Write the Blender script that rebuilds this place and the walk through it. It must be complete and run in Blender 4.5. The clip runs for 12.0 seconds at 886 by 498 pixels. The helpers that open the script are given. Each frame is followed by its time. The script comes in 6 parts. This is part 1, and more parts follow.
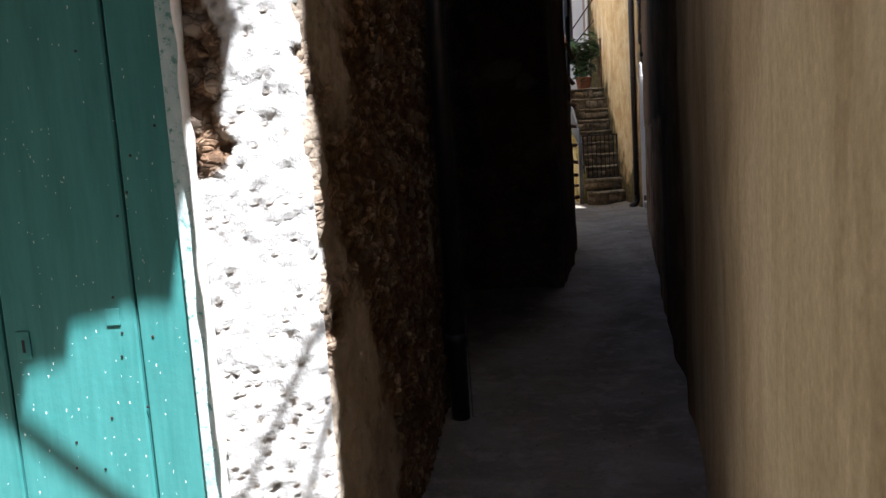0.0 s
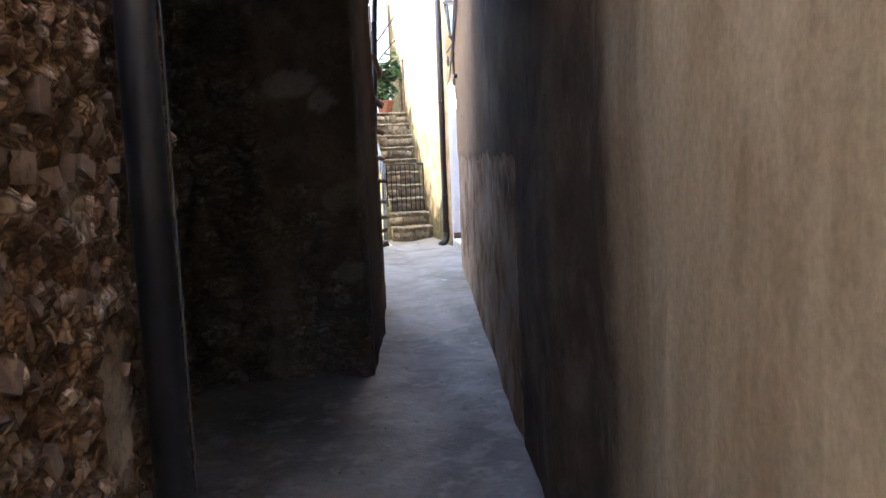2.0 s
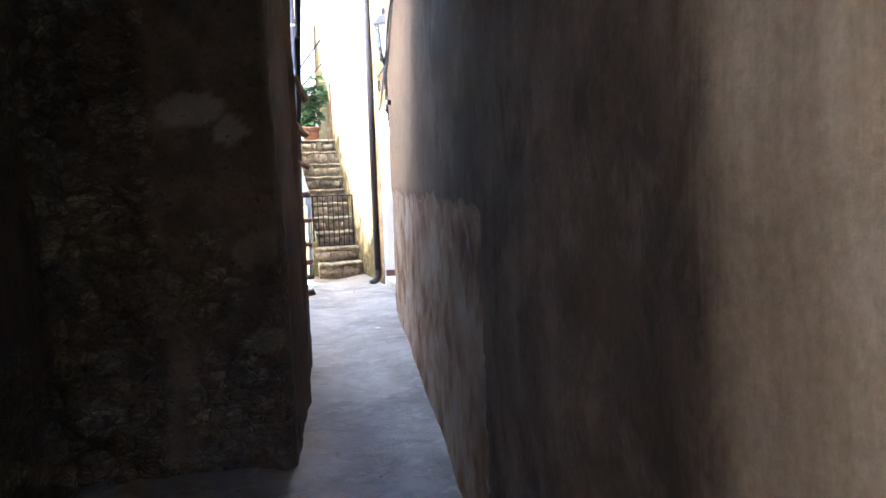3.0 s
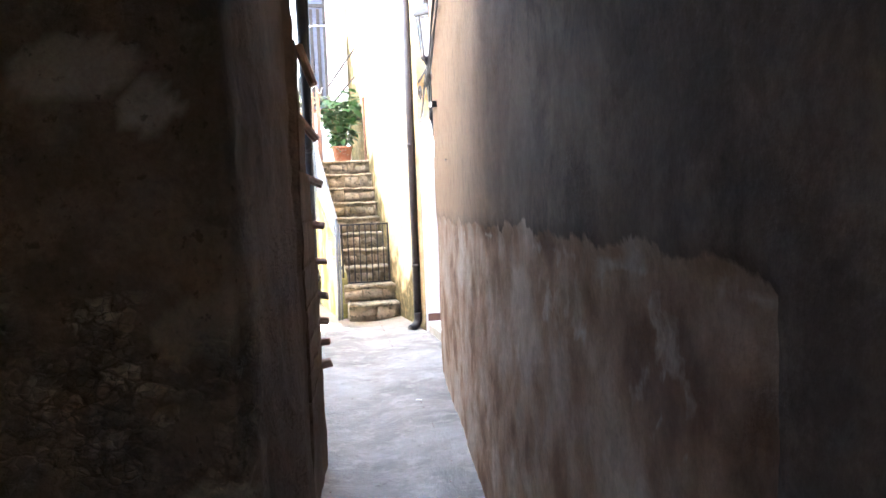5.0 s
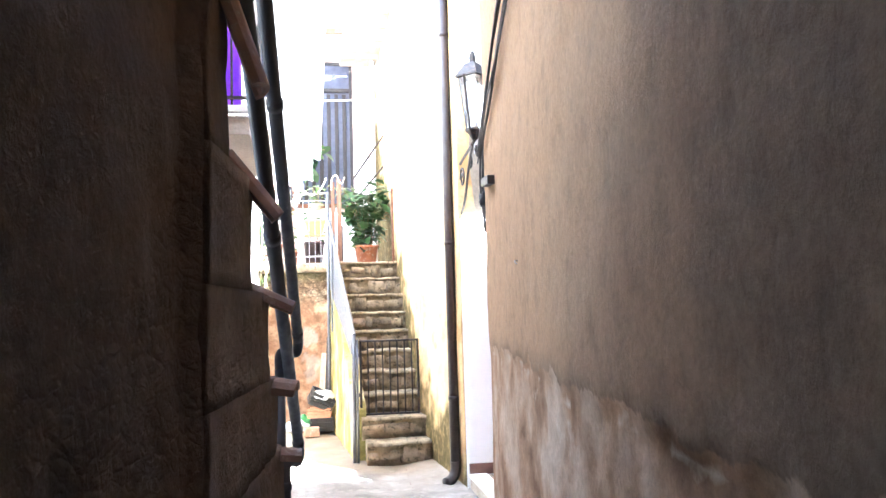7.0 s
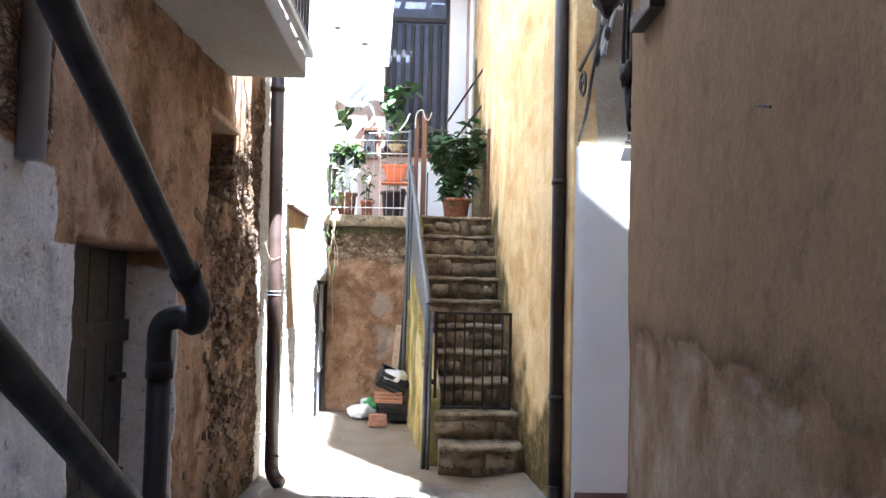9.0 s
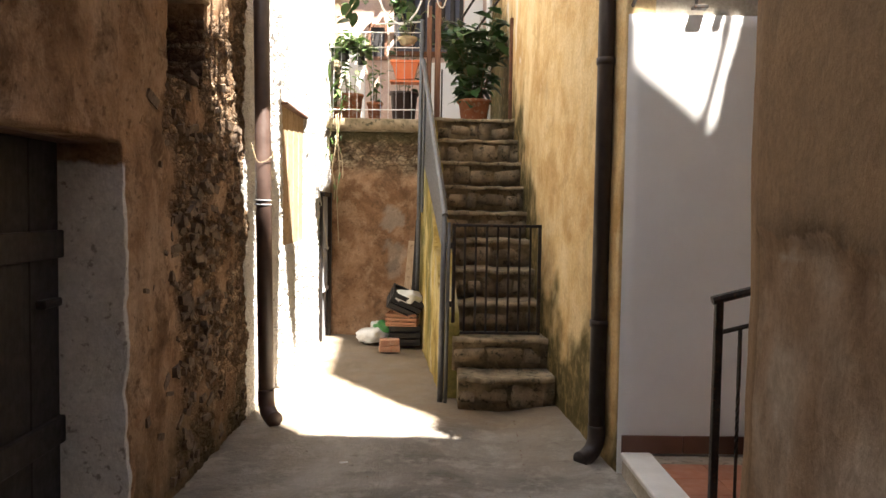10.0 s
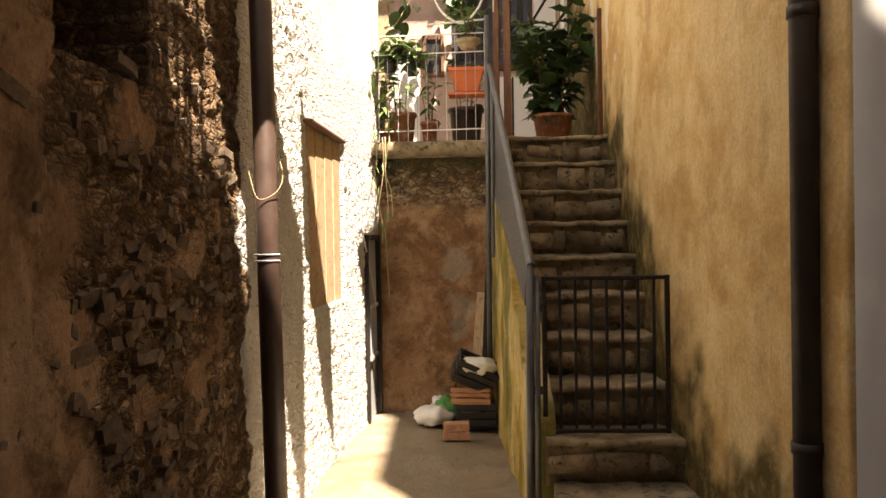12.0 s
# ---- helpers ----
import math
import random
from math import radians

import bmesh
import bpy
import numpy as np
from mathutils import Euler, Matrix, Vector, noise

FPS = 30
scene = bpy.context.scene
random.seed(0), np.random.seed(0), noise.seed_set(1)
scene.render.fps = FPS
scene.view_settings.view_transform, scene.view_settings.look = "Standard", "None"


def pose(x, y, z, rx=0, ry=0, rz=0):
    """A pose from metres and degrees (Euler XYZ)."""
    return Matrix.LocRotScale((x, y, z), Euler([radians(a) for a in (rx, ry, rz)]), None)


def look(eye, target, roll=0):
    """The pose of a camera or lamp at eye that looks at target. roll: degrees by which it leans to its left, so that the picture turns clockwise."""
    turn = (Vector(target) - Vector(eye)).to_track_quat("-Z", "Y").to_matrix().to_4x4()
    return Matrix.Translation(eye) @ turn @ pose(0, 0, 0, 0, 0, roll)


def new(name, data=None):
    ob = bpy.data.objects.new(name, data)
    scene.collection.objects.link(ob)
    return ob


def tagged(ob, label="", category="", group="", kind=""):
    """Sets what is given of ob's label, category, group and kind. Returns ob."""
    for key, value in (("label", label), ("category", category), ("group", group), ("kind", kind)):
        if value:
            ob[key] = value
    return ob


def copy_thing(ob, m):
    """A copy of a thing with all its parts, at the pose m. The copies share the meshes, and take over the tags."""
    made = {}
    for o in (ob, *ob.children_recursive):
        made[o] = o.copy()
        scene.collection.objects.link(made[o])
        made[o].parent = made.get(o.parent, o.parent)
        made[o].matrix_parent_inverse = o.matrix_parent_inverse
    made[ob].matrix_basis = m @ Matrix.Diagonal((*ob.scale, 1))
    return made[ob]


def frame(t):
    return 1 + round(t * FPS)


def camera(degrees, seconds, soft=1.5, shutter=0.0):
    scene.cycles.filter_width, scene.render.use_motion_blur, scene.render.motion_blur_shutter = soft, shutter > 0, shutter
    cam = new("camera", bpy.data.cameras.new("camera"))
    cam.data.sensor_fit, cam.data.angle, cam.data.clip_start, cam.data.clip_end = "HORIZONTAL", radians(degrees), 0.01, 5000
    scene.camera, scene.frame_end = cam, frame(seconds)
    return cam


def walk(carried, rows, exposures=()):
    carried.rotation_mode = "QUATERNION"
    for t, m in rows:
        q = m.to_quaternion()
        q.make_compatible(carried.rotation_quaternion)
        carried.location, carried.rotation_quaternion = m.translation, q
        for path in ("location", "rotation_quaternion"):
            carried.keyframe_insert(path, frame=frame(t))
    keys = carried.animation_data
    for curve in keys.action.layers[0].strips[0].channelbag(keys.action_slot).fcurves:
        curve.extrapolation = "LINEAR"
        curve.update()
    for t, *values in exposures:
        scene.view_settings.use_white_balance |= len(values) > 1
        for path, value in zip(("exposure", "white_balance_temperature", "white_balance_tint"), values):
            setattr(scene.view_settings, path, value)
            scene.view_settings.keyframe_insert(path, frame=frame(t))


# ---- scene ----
cam = camera(58.6, 12.0)
PATH = [
    (0, (0.142, -0.21, 1.158), (-0.071, 1.762, 0.901), -3.7),
    (0.5, (0.083, 0.257, 1.164), (0.058, 2.24, 0.908), -4.9),
    (1, (0.103, 0.705, 1.259), (0.211, 2.678, 0.952), -5.8),
    (1.5, (0.12, 1.066, 1.258), (0.407, 3.028, 0.997), -2.0),
    (2, (0.156, 1.409, 1.263), (0.454, 3.374, 1.033), -2.3),
    (2.5, (0.184, 1.77, 1.304), (0.518, 3.732, 1.109), -4.0),
    (3, (0.232, 2.212, 1.346), (0.713, 4.145, 1.173), -2.1),
    (3.2, (0.275, 2.345, 1.356), (0.687, 4.298, 1.223), -1.3),
    (4.8, (0.476, 3.787, 1.336), (0.871, 5.747, 1.271), -2.1),
    (5, (0.496, 3.971, 1.332), (0.888, 5.929, 1.231), -2.3),
    (5.5, (0.53, 4.474, 1.319), (0.924, 6.429, 1.171), -2.5),
    (6, (0.586, 4.963, 1.341), (0.987, 6.919, 1.221), -2.7),
    (6.5, (0.671, 5.377, 1.407), (1.032, 7.344, 1.409), -2.1),
    (7, (0.737, 5.886, 1.454), (1.064, 7.853, 1.613), -1.6),
    (8.8, (0.998, 7.565, 1.404), (1.147, 9.548, 1.618), 0.4),
    (9, (1.037, 7.756, 1.38), (1.103, 9.753, 1.477), 1.3),
    (9.5, (1.056, 8.179, 1.311), (1.112, 10.176, 1.225), 1.6),
    (10, (1.034, 8.604, 1.307), (1.069, 10.601, 1.199), 0.9),
    (10.5, (1.064, 8.991, 1.341), (1.051, 10.988, 1.222), -1.0),
    (11, (1.047, 9.39, 1.337), (1.032, 11.388, 1.254), 0.5),
    (11.5, (0.989, 9.762, 1.368), (0.989, 11.762, 1.317), 0.4),
    (12, (0.961, 10.146, 1.372), (0.835, 12.142, 1.35), -0.9),
]

# exposure follows the phone's automatic metering
EXPO = [(0.0, 2.35, 5600, 12), (0.5, 2.25, 5600, 12), (1.0, 4.2, 5200, 9), (1.5, 5.1, 5000, 8), (2.0, 5.3, 4950, 9), (2.5, 5.55, 4950, 10), (3.2, 5.9, 4950, 10), (4.8, 6.05, 5200, 10),
        (6.0, 6.05, 5200, 10), (7.2, 5.62, 5200, 10), (8.8, 3.85, 5000, 9), (9.5, 3.32, 5800, 10), (10.5, 2.85, 7300, 12), (12.0, 2.35, 8100, 14)]
walk(cam, [(t, look(eye, target, roll)) for t, eye, target, roll in PATH], EXPO)

# ---- light ----
SUN_EL, SUN_AZ = 63.0, 145.5
world = bpy.data.worlds.new("sky")
scene.world = world
world.use_nodes = True
wn = world.node_tree
sky = wn.nodes.new("ShaderNodeTexSky")
sky.sky_type = "NISHITA"
sky.sun_disc = False
sky.sun_elevation = radians(SUN_EL)
sky.sun_rotation = radians(SUN_AZ)
bgn = wn.nodes["Background"]
bgn.inputs["Strength"].default_value = 0.05
wn.links.new(sky.outputs[0], bgn.inputs["Color"])
sun = new("sun", bpy.data.lights.new("sun", "SUN"))
sun.data.energy = 5.0
sun.data.angle = radians(0.53)
sun.data.color = (1.0, 0.94, 0.85)
_h = math.cos(radians(SUN_EL))
_sd = Vector((math.sin(radians(SUN_AZ)) * _h, math.cos(radians(SUN_AZ)) * _h, math.sin(radians(SUN_EL))))
sun.matrix_world = look(tuple(_sd * 60), (0, 0, 0))

# ---- materials ----


class Nodes:
    """Small helper round a material's node tree."""

    def __init__(self, name, rough=0.9, metal=0.0):
        self.mat = bpy.data.materials.new(name)
        self.mat.use_nodes = True
        self.t = self.mat.node_tree
        self.b = self.t.nodes["Principled BSDF"]
        self.b.inputs["Roughness"].default_value = rough
        self.b.inputs["Metallic"].default_value = metal
        self.geo = self.t.nodes.new("ShaderNodeNewGeometry")

    def link(self, a, b):
        self.t.links.new(a, b)

    def noise(self, scale, detail=6, rough=0.6, stretch=None, dist=0.0, local=False):
        n = self.t.nodes.new("ShaderNodeTexNoise")
        n.inputs["Scale"].default_value = scale
        n.inputs["Detail"].default_value = detail
        n.inputs["Roughness"].default_value = rough
        n.inputs["Distortion"].default_value = dist
        if local:
            tc = self.t.nodes.new("ShaderNodeTexCoord")
            src = tc.outputs["Object"]
        else:
            src = self.geo.outputs["Position"]
        if stretch:
            m = self.t.nodes.new("ShaderNodeMapping")
            m.inputs["Scale"].default_value = stretch
            self.link(src, m.inputs["Vector"])
            src = m.outputs[0]
        self.link(src, n.inputs["Vector"])
        return n.outputs["Fac"]

    def cells(self, scale, flat, warp):
        """Joint distance and a random grey for each cell of a rough stone pattern."""
        w = self.t.nodes.new("ShaderNodeTexNoise")
        w.inputs["Scale"].default_value = scale * 0.8
        w.inputs["Detail"].default_value = 4
        self.link(self.geo.outputs["Position"], w.inputs["Vector"])
        m = self.t.nodes.new("ShaderNodeVectorMath")
        m.operation = "MULTIPLY_ADD"
        self.link(w.outputs["Color"], m.inputs[0])
        m.inputs[1].default_value = (warp, warp, warp)
        self.link(self.geo.outputs["Position"], m.inputs[2])
        q = self.t.nodes.new("ShaderNodeMapping")
        q.inputs["Scale"].default_value = (1, 1, flat)
        self.link(m.outputs[0], q.inputs["Vector"])
        out = []
        for feature, socket in (("DISTANCE_TO_EDGE", "Distance"), ("F1", "Color")):
            v = self.t.nodes.new("ShaderNodeTexVoronoi")
            v.feature = feature
            v.inputs["Scale"].default_value = scale
            self.link(q.outputs[0], v.inputs["Vector"])
            out.append(v.outputs[socket])
        return out

    def ramp(self, fac, stops):
        r = self.t.nodes.new("ShaderNodeValToRGB")
        e = r.color_ramp.elements
        while len(e) < len(stops):
            e.new(0.5)
        for el, (p, c) in zip(e, stops):
            el.position = p
            el.color = (*c, 1) if not isinstance(c, (int, float)) else (c, c, c, 1)
        self.link(fac, r.inputs[0])
        return r.outputs[0]

    def mix(self, fac, a, b, mode="MIX"):
        m = self.t.nodes.new("ShaderNodeMix")
        m.data_type = "RGBA"
        m.blend_type = mode
        for sock, v in ((m.inputs[0], fac), (m.inputs[6], a), (m.inputs[7], b)):
            if isinstance(v, (int, float)):
                sock.default_value = v
            elif isinstance(v, tuple):
                sock.default_value = (*v, 1)
            else:
                self.link(v, sock)
        return m.outputs[2]

    def math(self, op, a, b=0.0):
        m = self.t.nodes.new("ShaderNodeMath")
        m.operation = op
        for sock, v in zip(m.inputs, (a, b)):
            if isinstance(v, (int, float)):
                sock.default_value = v
            else:
                self.link(v, sock)
        return m.outputs[0]

    def attr(self, name):
        a = self.t.nodes.new("ShaderNodeAttribute")
        a.attribute_name = name
        return a.outputs["Fac"]

    def rand(self):
        return self.t.nodes.new("ShaderNodeObjectInfo").outputs["Random"]

    def island(self):
        return self.geo.outputs["Random Per Island"]

    def bump(self, height, strength=0.4, dist=0.01):
        n = self.t.nodes.new("ShaderNodeBump")
        n.inputs["Strength"].default_value = strength
        n.inputs["Distance"].default_value = dist
        self.link(height, n.inputs["Height"])
        self.link(n.outputs[0], self.b.inputs["Normal"])

    def color(self, c):
        self.link(c, self.b.inputs["Base Color"])

    def rough(self, fac, lo, hi):
        self.link(self.ramp(fac, [(0.3, lo), (0.7, hi)]), self.b.inputs["Roughness"])


def plaster(name, dark, mid, light, streak=0.5, bump=0.5, grit=60, stain=None):
    n = Nodes(name, 0.93)
    n.b.inputs["Specular IOR Level"].default_value = 0.12
    big = n.noise(1.3, 7, 0.62, None, 0.6)
    run = n.noise(3.0, 6, 0.65, (2.6, 2.6, 0.28))
    fine = n.noise(grit, 5, 0.7)
    c = n.ramp(big, [(0.36, dark), (0.5, mid), (0.63, light)])
    c = n.mix(n.math("MULTIPLY", n.ramp(run, [(0.42, 0.0), (0.72, 1.0)]), streak), c, dark)
    if stain:
        c = n.mix(n.ramp(n.noise(2.1, 8, 0.7), [(0.5, 0.0), (0.66, 0.85)]), c, stain)
    c = n.mix(0.55, c, n.ramp(fine, [(0.25, 0.35), (0.7, 1.0)]), "MULTIPLY")
    n.color(c)
    n.bump(n.math("ADD", n.math("MULTIPLY", fine, 0.6), n.noise(9, 7, 0.6)), bump, 0.012)
    return n.mat


def house_wall(name, pl, st, wh, moss_or_light=None, bump=0.7, crisp=False, near=None):
    """Plaster pl, bare rubble st and limewash wh over one wall; attributes say which is where. The overlay colour is
    mossy growth, or painted light on the alley walls.
    """
    n = Nodes(name, 0.95)
    n.b.inputs["Specular IOR Level"].default_value = 0.12
    big = n.noise(1.7, 7, 0.65, None, 0.5)
    fine = n.noise(55, 6, 0.72)
    mid = n.noise(11, 7, 0.65)
    run = n.noise(3.2, 6, 0.66, (2.4, 2.4, 0.3))
    a = n.ramp(big, [(0.36, pl[0]), (0.5, pl[1]), (0.63, pl[2])])
    a = n.mix(n.math("MULTIPLY", n.ramp(run, [(0.45, 0.0), (0.68, 1.0)]), 0.45), a, pl[0])
    a = n.mix(n.ramp(n.noise(5.5, 8, 0.68, None, 0.3), [(0.5, 0.0), (0.64, 0.6)]), a, pl[2])
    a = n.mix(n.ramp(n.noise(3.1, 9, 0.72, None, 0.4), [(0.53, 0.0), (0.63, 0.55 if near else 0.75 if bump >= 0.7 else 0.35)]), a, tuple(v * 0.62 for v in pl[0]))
    # paler tint towards the alley mouth: its daylight, painted into the plaster
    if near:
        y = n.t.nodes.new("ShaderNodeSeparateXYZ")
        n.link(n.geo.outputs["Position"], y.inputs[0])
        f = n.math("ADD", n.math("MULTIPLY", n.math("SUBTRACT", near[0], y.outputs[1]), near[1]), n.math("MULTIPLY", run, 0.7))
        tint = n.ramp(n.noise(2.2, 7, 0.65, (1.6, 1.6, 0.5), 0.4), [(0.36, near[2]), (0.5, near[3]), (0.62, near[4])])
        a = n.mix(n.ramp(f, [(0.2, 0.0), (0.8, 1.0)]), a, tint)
    cell = n.attr("cel")
    s = n.ramp(cell, [(0.05, st[0]), (0.35, st[1]), (0.6, st[2]), (0.9, st[3])])
    s = n.mix(n.ramp(n.attr("joi"), [(0.02, 1.0), (0.16, 0.0)]), s, st[4])
    s = n.mix(0.6, s, n.ramp(mid, [(0.3, 0.45), (0.65, 1.0)]), "MULTIPLY")
    rub = n.attr("rub")
    rough_stone = bump >= 0.7
    if rough_stone:
        e1, c1 = n.cells(13, 1.9, 0.09)
        e2, c2 = n.cells(34, 1.5, 0.03)
        s = n.mix(1.0, s, n.ramp(c1, [(0.2, 0.6), (0.55, 1.0), (0.8, 1.5)]), "MULTIPLY")
        s = n.mix(1.0, s, n.ramp(c2, [(0.25, 0.65), (0.7, 1.15)]), "MULTIPLY")
        s = n.mix(n.ramp(e1, [(0.0, 0.85), (0.09, 0.0)]), s, tuple(v * 0.5 for v in st[4]))
        s = n.mix(n.ramp(e2, [(0.0, 0.6), (0.08, 0.0)]), s, tuple(v * 0.6 for v in st[4]))
    if crisp:
        rub = n.ramp(n.math("ADD", rub, n.math("MULTIPLY", n.math("SUBTRACT", mid, 0.5), 0.5)), [(0.3, 0.0), (0.7, 1.0)] if rough_stone else [(0.47, 0.0), (0.53, 1.0)])
    c = n.mix(rub, a, s)
    w = n.ramp(n.noise(4.0, 7, 0.7), [(0.3, wh[0]), (0.62, wh[1])])
    whi = n.attr("whi")
    if crisp:
        whi = n.ramp(n.math("ADD", whi, n.math("MULTIPLY", n.math("SUBTRACT", mid, 0.5), 0.9)), [(0.35, 0.0), (0.62, 1.0)])
    c = n.mix(whi, c, w)
    if bump >= 0.7:
        c = n.mix(n.ramp(n.noise(26, 6, 0.6), [(0.60, 0.0), (0.68, 0.55)]), c, tuple(v * 0.4 for v in pl[0]))
    # overlay: mossy growth, or light and shade painted on the alley walls
    if moss_or_light:
        c = n.mix(n.math("MULTIPLY", n.attr("mos"), n.ramp(mid, [(0.3, 0.6), (0.52, 1.0)])), c, moss_or_light)
    c = n.mix(0.5, c, n.ramp(fine, [(0.25, 0.35), (0.7, 1.0)]), "MULTIPLY")
    n.color(c)
    hgt = n.math("ADD", n.math("MULTIPLY", fine, 0.5), mid)
    if rough_stone:
        k = n.math("ADD", n.ramp(e1, [(0.0, 0.0), (0.16, 1.0)]), n.math("MULTIPLY", n.ramp(e2, [(0.0, 0.0), (0.14, 1.0)]), 0.5))
        hgt = n.math("ADD", hgt, n.math("MULTIPLY", k, n.math("MULTIPLY", rub, 0.9)))
    n.bump(hgt, bump, 0.015)
    return n.mat


def simple(name, c1, c2, rough=0.6, metal=0.0, scale=12.0, bump=0.15, spot=None, per=None, stretch=None, local=False):
    n = Nodes(name, rough, metal)
    v = n.noise(scale, 6, 0.65, stretch, 0.0, local)
    c = n.mix(n.ramp(v, [(0.35, 0.0), (0.68, 1.0)]), c1, c2)
    if per:
        r = n.rand() if per == "object" else n.island()
        c = n.mix(n.math("MULTIPLY", r, 0.55), c, tuple(x * 0.45 for x in c1))
    if spot:
        c = n.mix(n.ramp(n.noise(scale * 2.7, 8, 0.75), [(0.54, 0.0), (0.62, 1.0)]), c, spot)
    n.color(c)
    n.rough(n.noise(scale * 3, 4), max(0.05, rough - 0.12), min(1.0, rough + 0.12))
    n.bump(n.noise(scale * 5, 6, 0.7), bump, 0.006)
    return n.mat


def leafy(name, c1, c2, gloss=0.4):
    n = Nodes(name, gloss)
    c = n.mix(n.rand(), c1, c2)
    c = n.mix(n.math("MULTIPLY", n.island(), 0.6), c, c2)
    c = n.mix(0.3, c, n.ramp(n.noise(40, 4), [(0.3, 0.5), (0.7, 1.0)]), "MULTIPLY")
    n.color(c)
    n.b.inputs["Transmission Weight"].default_value = 0.0
    n.b.inputs["Subsurface Weight"].default_value = 0.1
    n.b.inputs["Subsurface Radius"].default_value = (0.02, 0.03, 0.01)
    n.bump(n.noise(60, 4), 0.2, 0.004)
    return n.mat


STONES = ((0.16, 0.11, 0.075), (0.27, 0.18, 0.115), (0.33, 0.25, 0.18), (0.40, 0.34, 0.27), (0.14, 0.095, 0.06))
# dark middle and brighter ends paint the alley's light falloff into the plaster
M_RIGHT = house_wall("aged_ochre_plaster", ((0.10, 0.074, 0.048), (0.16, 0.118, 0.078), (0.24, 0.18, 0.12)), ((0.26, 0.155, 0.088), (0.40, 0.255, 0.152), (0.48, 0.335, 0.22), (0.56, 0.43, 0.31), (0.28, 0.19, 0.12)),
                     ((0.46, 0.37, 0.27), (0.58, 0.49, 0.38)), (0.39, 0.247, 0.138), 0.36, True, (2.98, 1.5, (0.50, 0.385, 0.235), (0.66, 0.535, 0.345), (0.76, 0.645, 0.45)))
# yellowish plaster, a lightened copy that carries the mouth's daylight in its colour
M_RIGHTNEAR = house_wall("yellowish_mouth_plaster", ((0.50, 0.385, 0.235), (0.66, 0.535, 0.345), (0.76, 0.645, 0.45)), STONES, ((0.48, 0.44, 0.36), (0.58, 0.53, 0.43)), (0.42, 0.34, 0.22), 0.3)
# dark brown plaster; its overlay colour paints shade past the recess
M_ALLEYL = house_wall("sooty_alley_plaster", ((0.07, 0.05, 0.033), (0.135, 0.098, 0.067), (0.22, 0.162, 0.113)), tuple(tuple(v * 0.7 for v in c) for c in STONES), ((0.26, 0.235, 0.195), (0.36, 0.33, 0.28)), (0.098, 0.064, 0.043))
M_RUBBLE = house_wall("brown_rubble_masonry", ((0.30, 0.245, 0.185), (0.42, 0.35, 0.27), (0.52, 0.44, 0.35)), ((0.18, 0.115, 0.075), (0.27, 0.165, 0.10), (0.34, 0.225, 0.145), (0.46, 0.37, 0.29), (0.20, 0.12, 0.07)),
                      ((0.48, 0.47, 0.45), (0.62, 0.61, 0.59)))
M_COURT = house_wall("courtyard_house_wall", ((0.21, 0.122, 0.068), (0.42, 0.262, 0.157), (0.58, 0.41, 0.275)), ((0.16, 0.105, 0.066), (0.26, 0.178, 0.115), (0.35, 0.25, 0.17), (0.46, 0.36, 0.255), (0.25, 0.155, 0.092)),
                     ((0.70, 0.69, 0.67), (0.84, 0.83, 0.81)), (0.07, 0.065, 0.035), 0.8, True)
M_YELLOW = house_wall("mottled_yellow_plaster", ((0.50, 0.318, 0.135), (0.65, 0.462, 0.225), (0.75, 0.595, 0.345)), STONES, ((0.62, 0.54, 0.38), (0.72, 0.66, 0.52)), (0.10, 0.08, 0.03), 0.45, True)
M_TERR = house_wall("terrace_wall_plaster", ((0.21, 0.115, 0.06), (0.36, 0.215, 0.125), (0.50, 0.34, 0.22)), ((0.26, 0.18, 0.11), (0.36, 0.25, 0.15), (0.42, 0.31, 0.2), (0.45, 0.36, 0.25), (0.2, 0.13, 0.08)),
                    ((0.30, 0.29, 0.26), (0.36, 0.34, 0.30)), (0.12, 0.11, 0.05), 0.8, False)
M_WHITE = simple("white_limewash", (0.74, 0.735, 0.73), (0.80, 0.80, 0.795), 0.9, 0, 3, 0.12)
M_GREYPL = plaster("weathered_beige_plaster", (0.36, 0.32, 0.26), (0.52, 0.47, 0.39), (0.60, 0.55, 0.47), 0.6, 0.4)
M_PINK = plaster("pale_pink_plaster", (0.58, 0.42, 0.35), (0.66, 0.50, 0.43), (0.72, 0.58, 0.51), 0.2, 0.25)
M_PLAIN = plaster("plain_upper_plaster", (0.32, 0.25, 0.175), (0.42, 0.34, 0.245), (0.50, 0.42, 0.315), 0.5, 0.4)
M_SOFFIT = plaster("balcony_soffit_paint", (0.52, 0.50, 0.46), (0.58, 0.56, 0.52), (0.62, 0.60, 0.57), 0.2, 0.15)


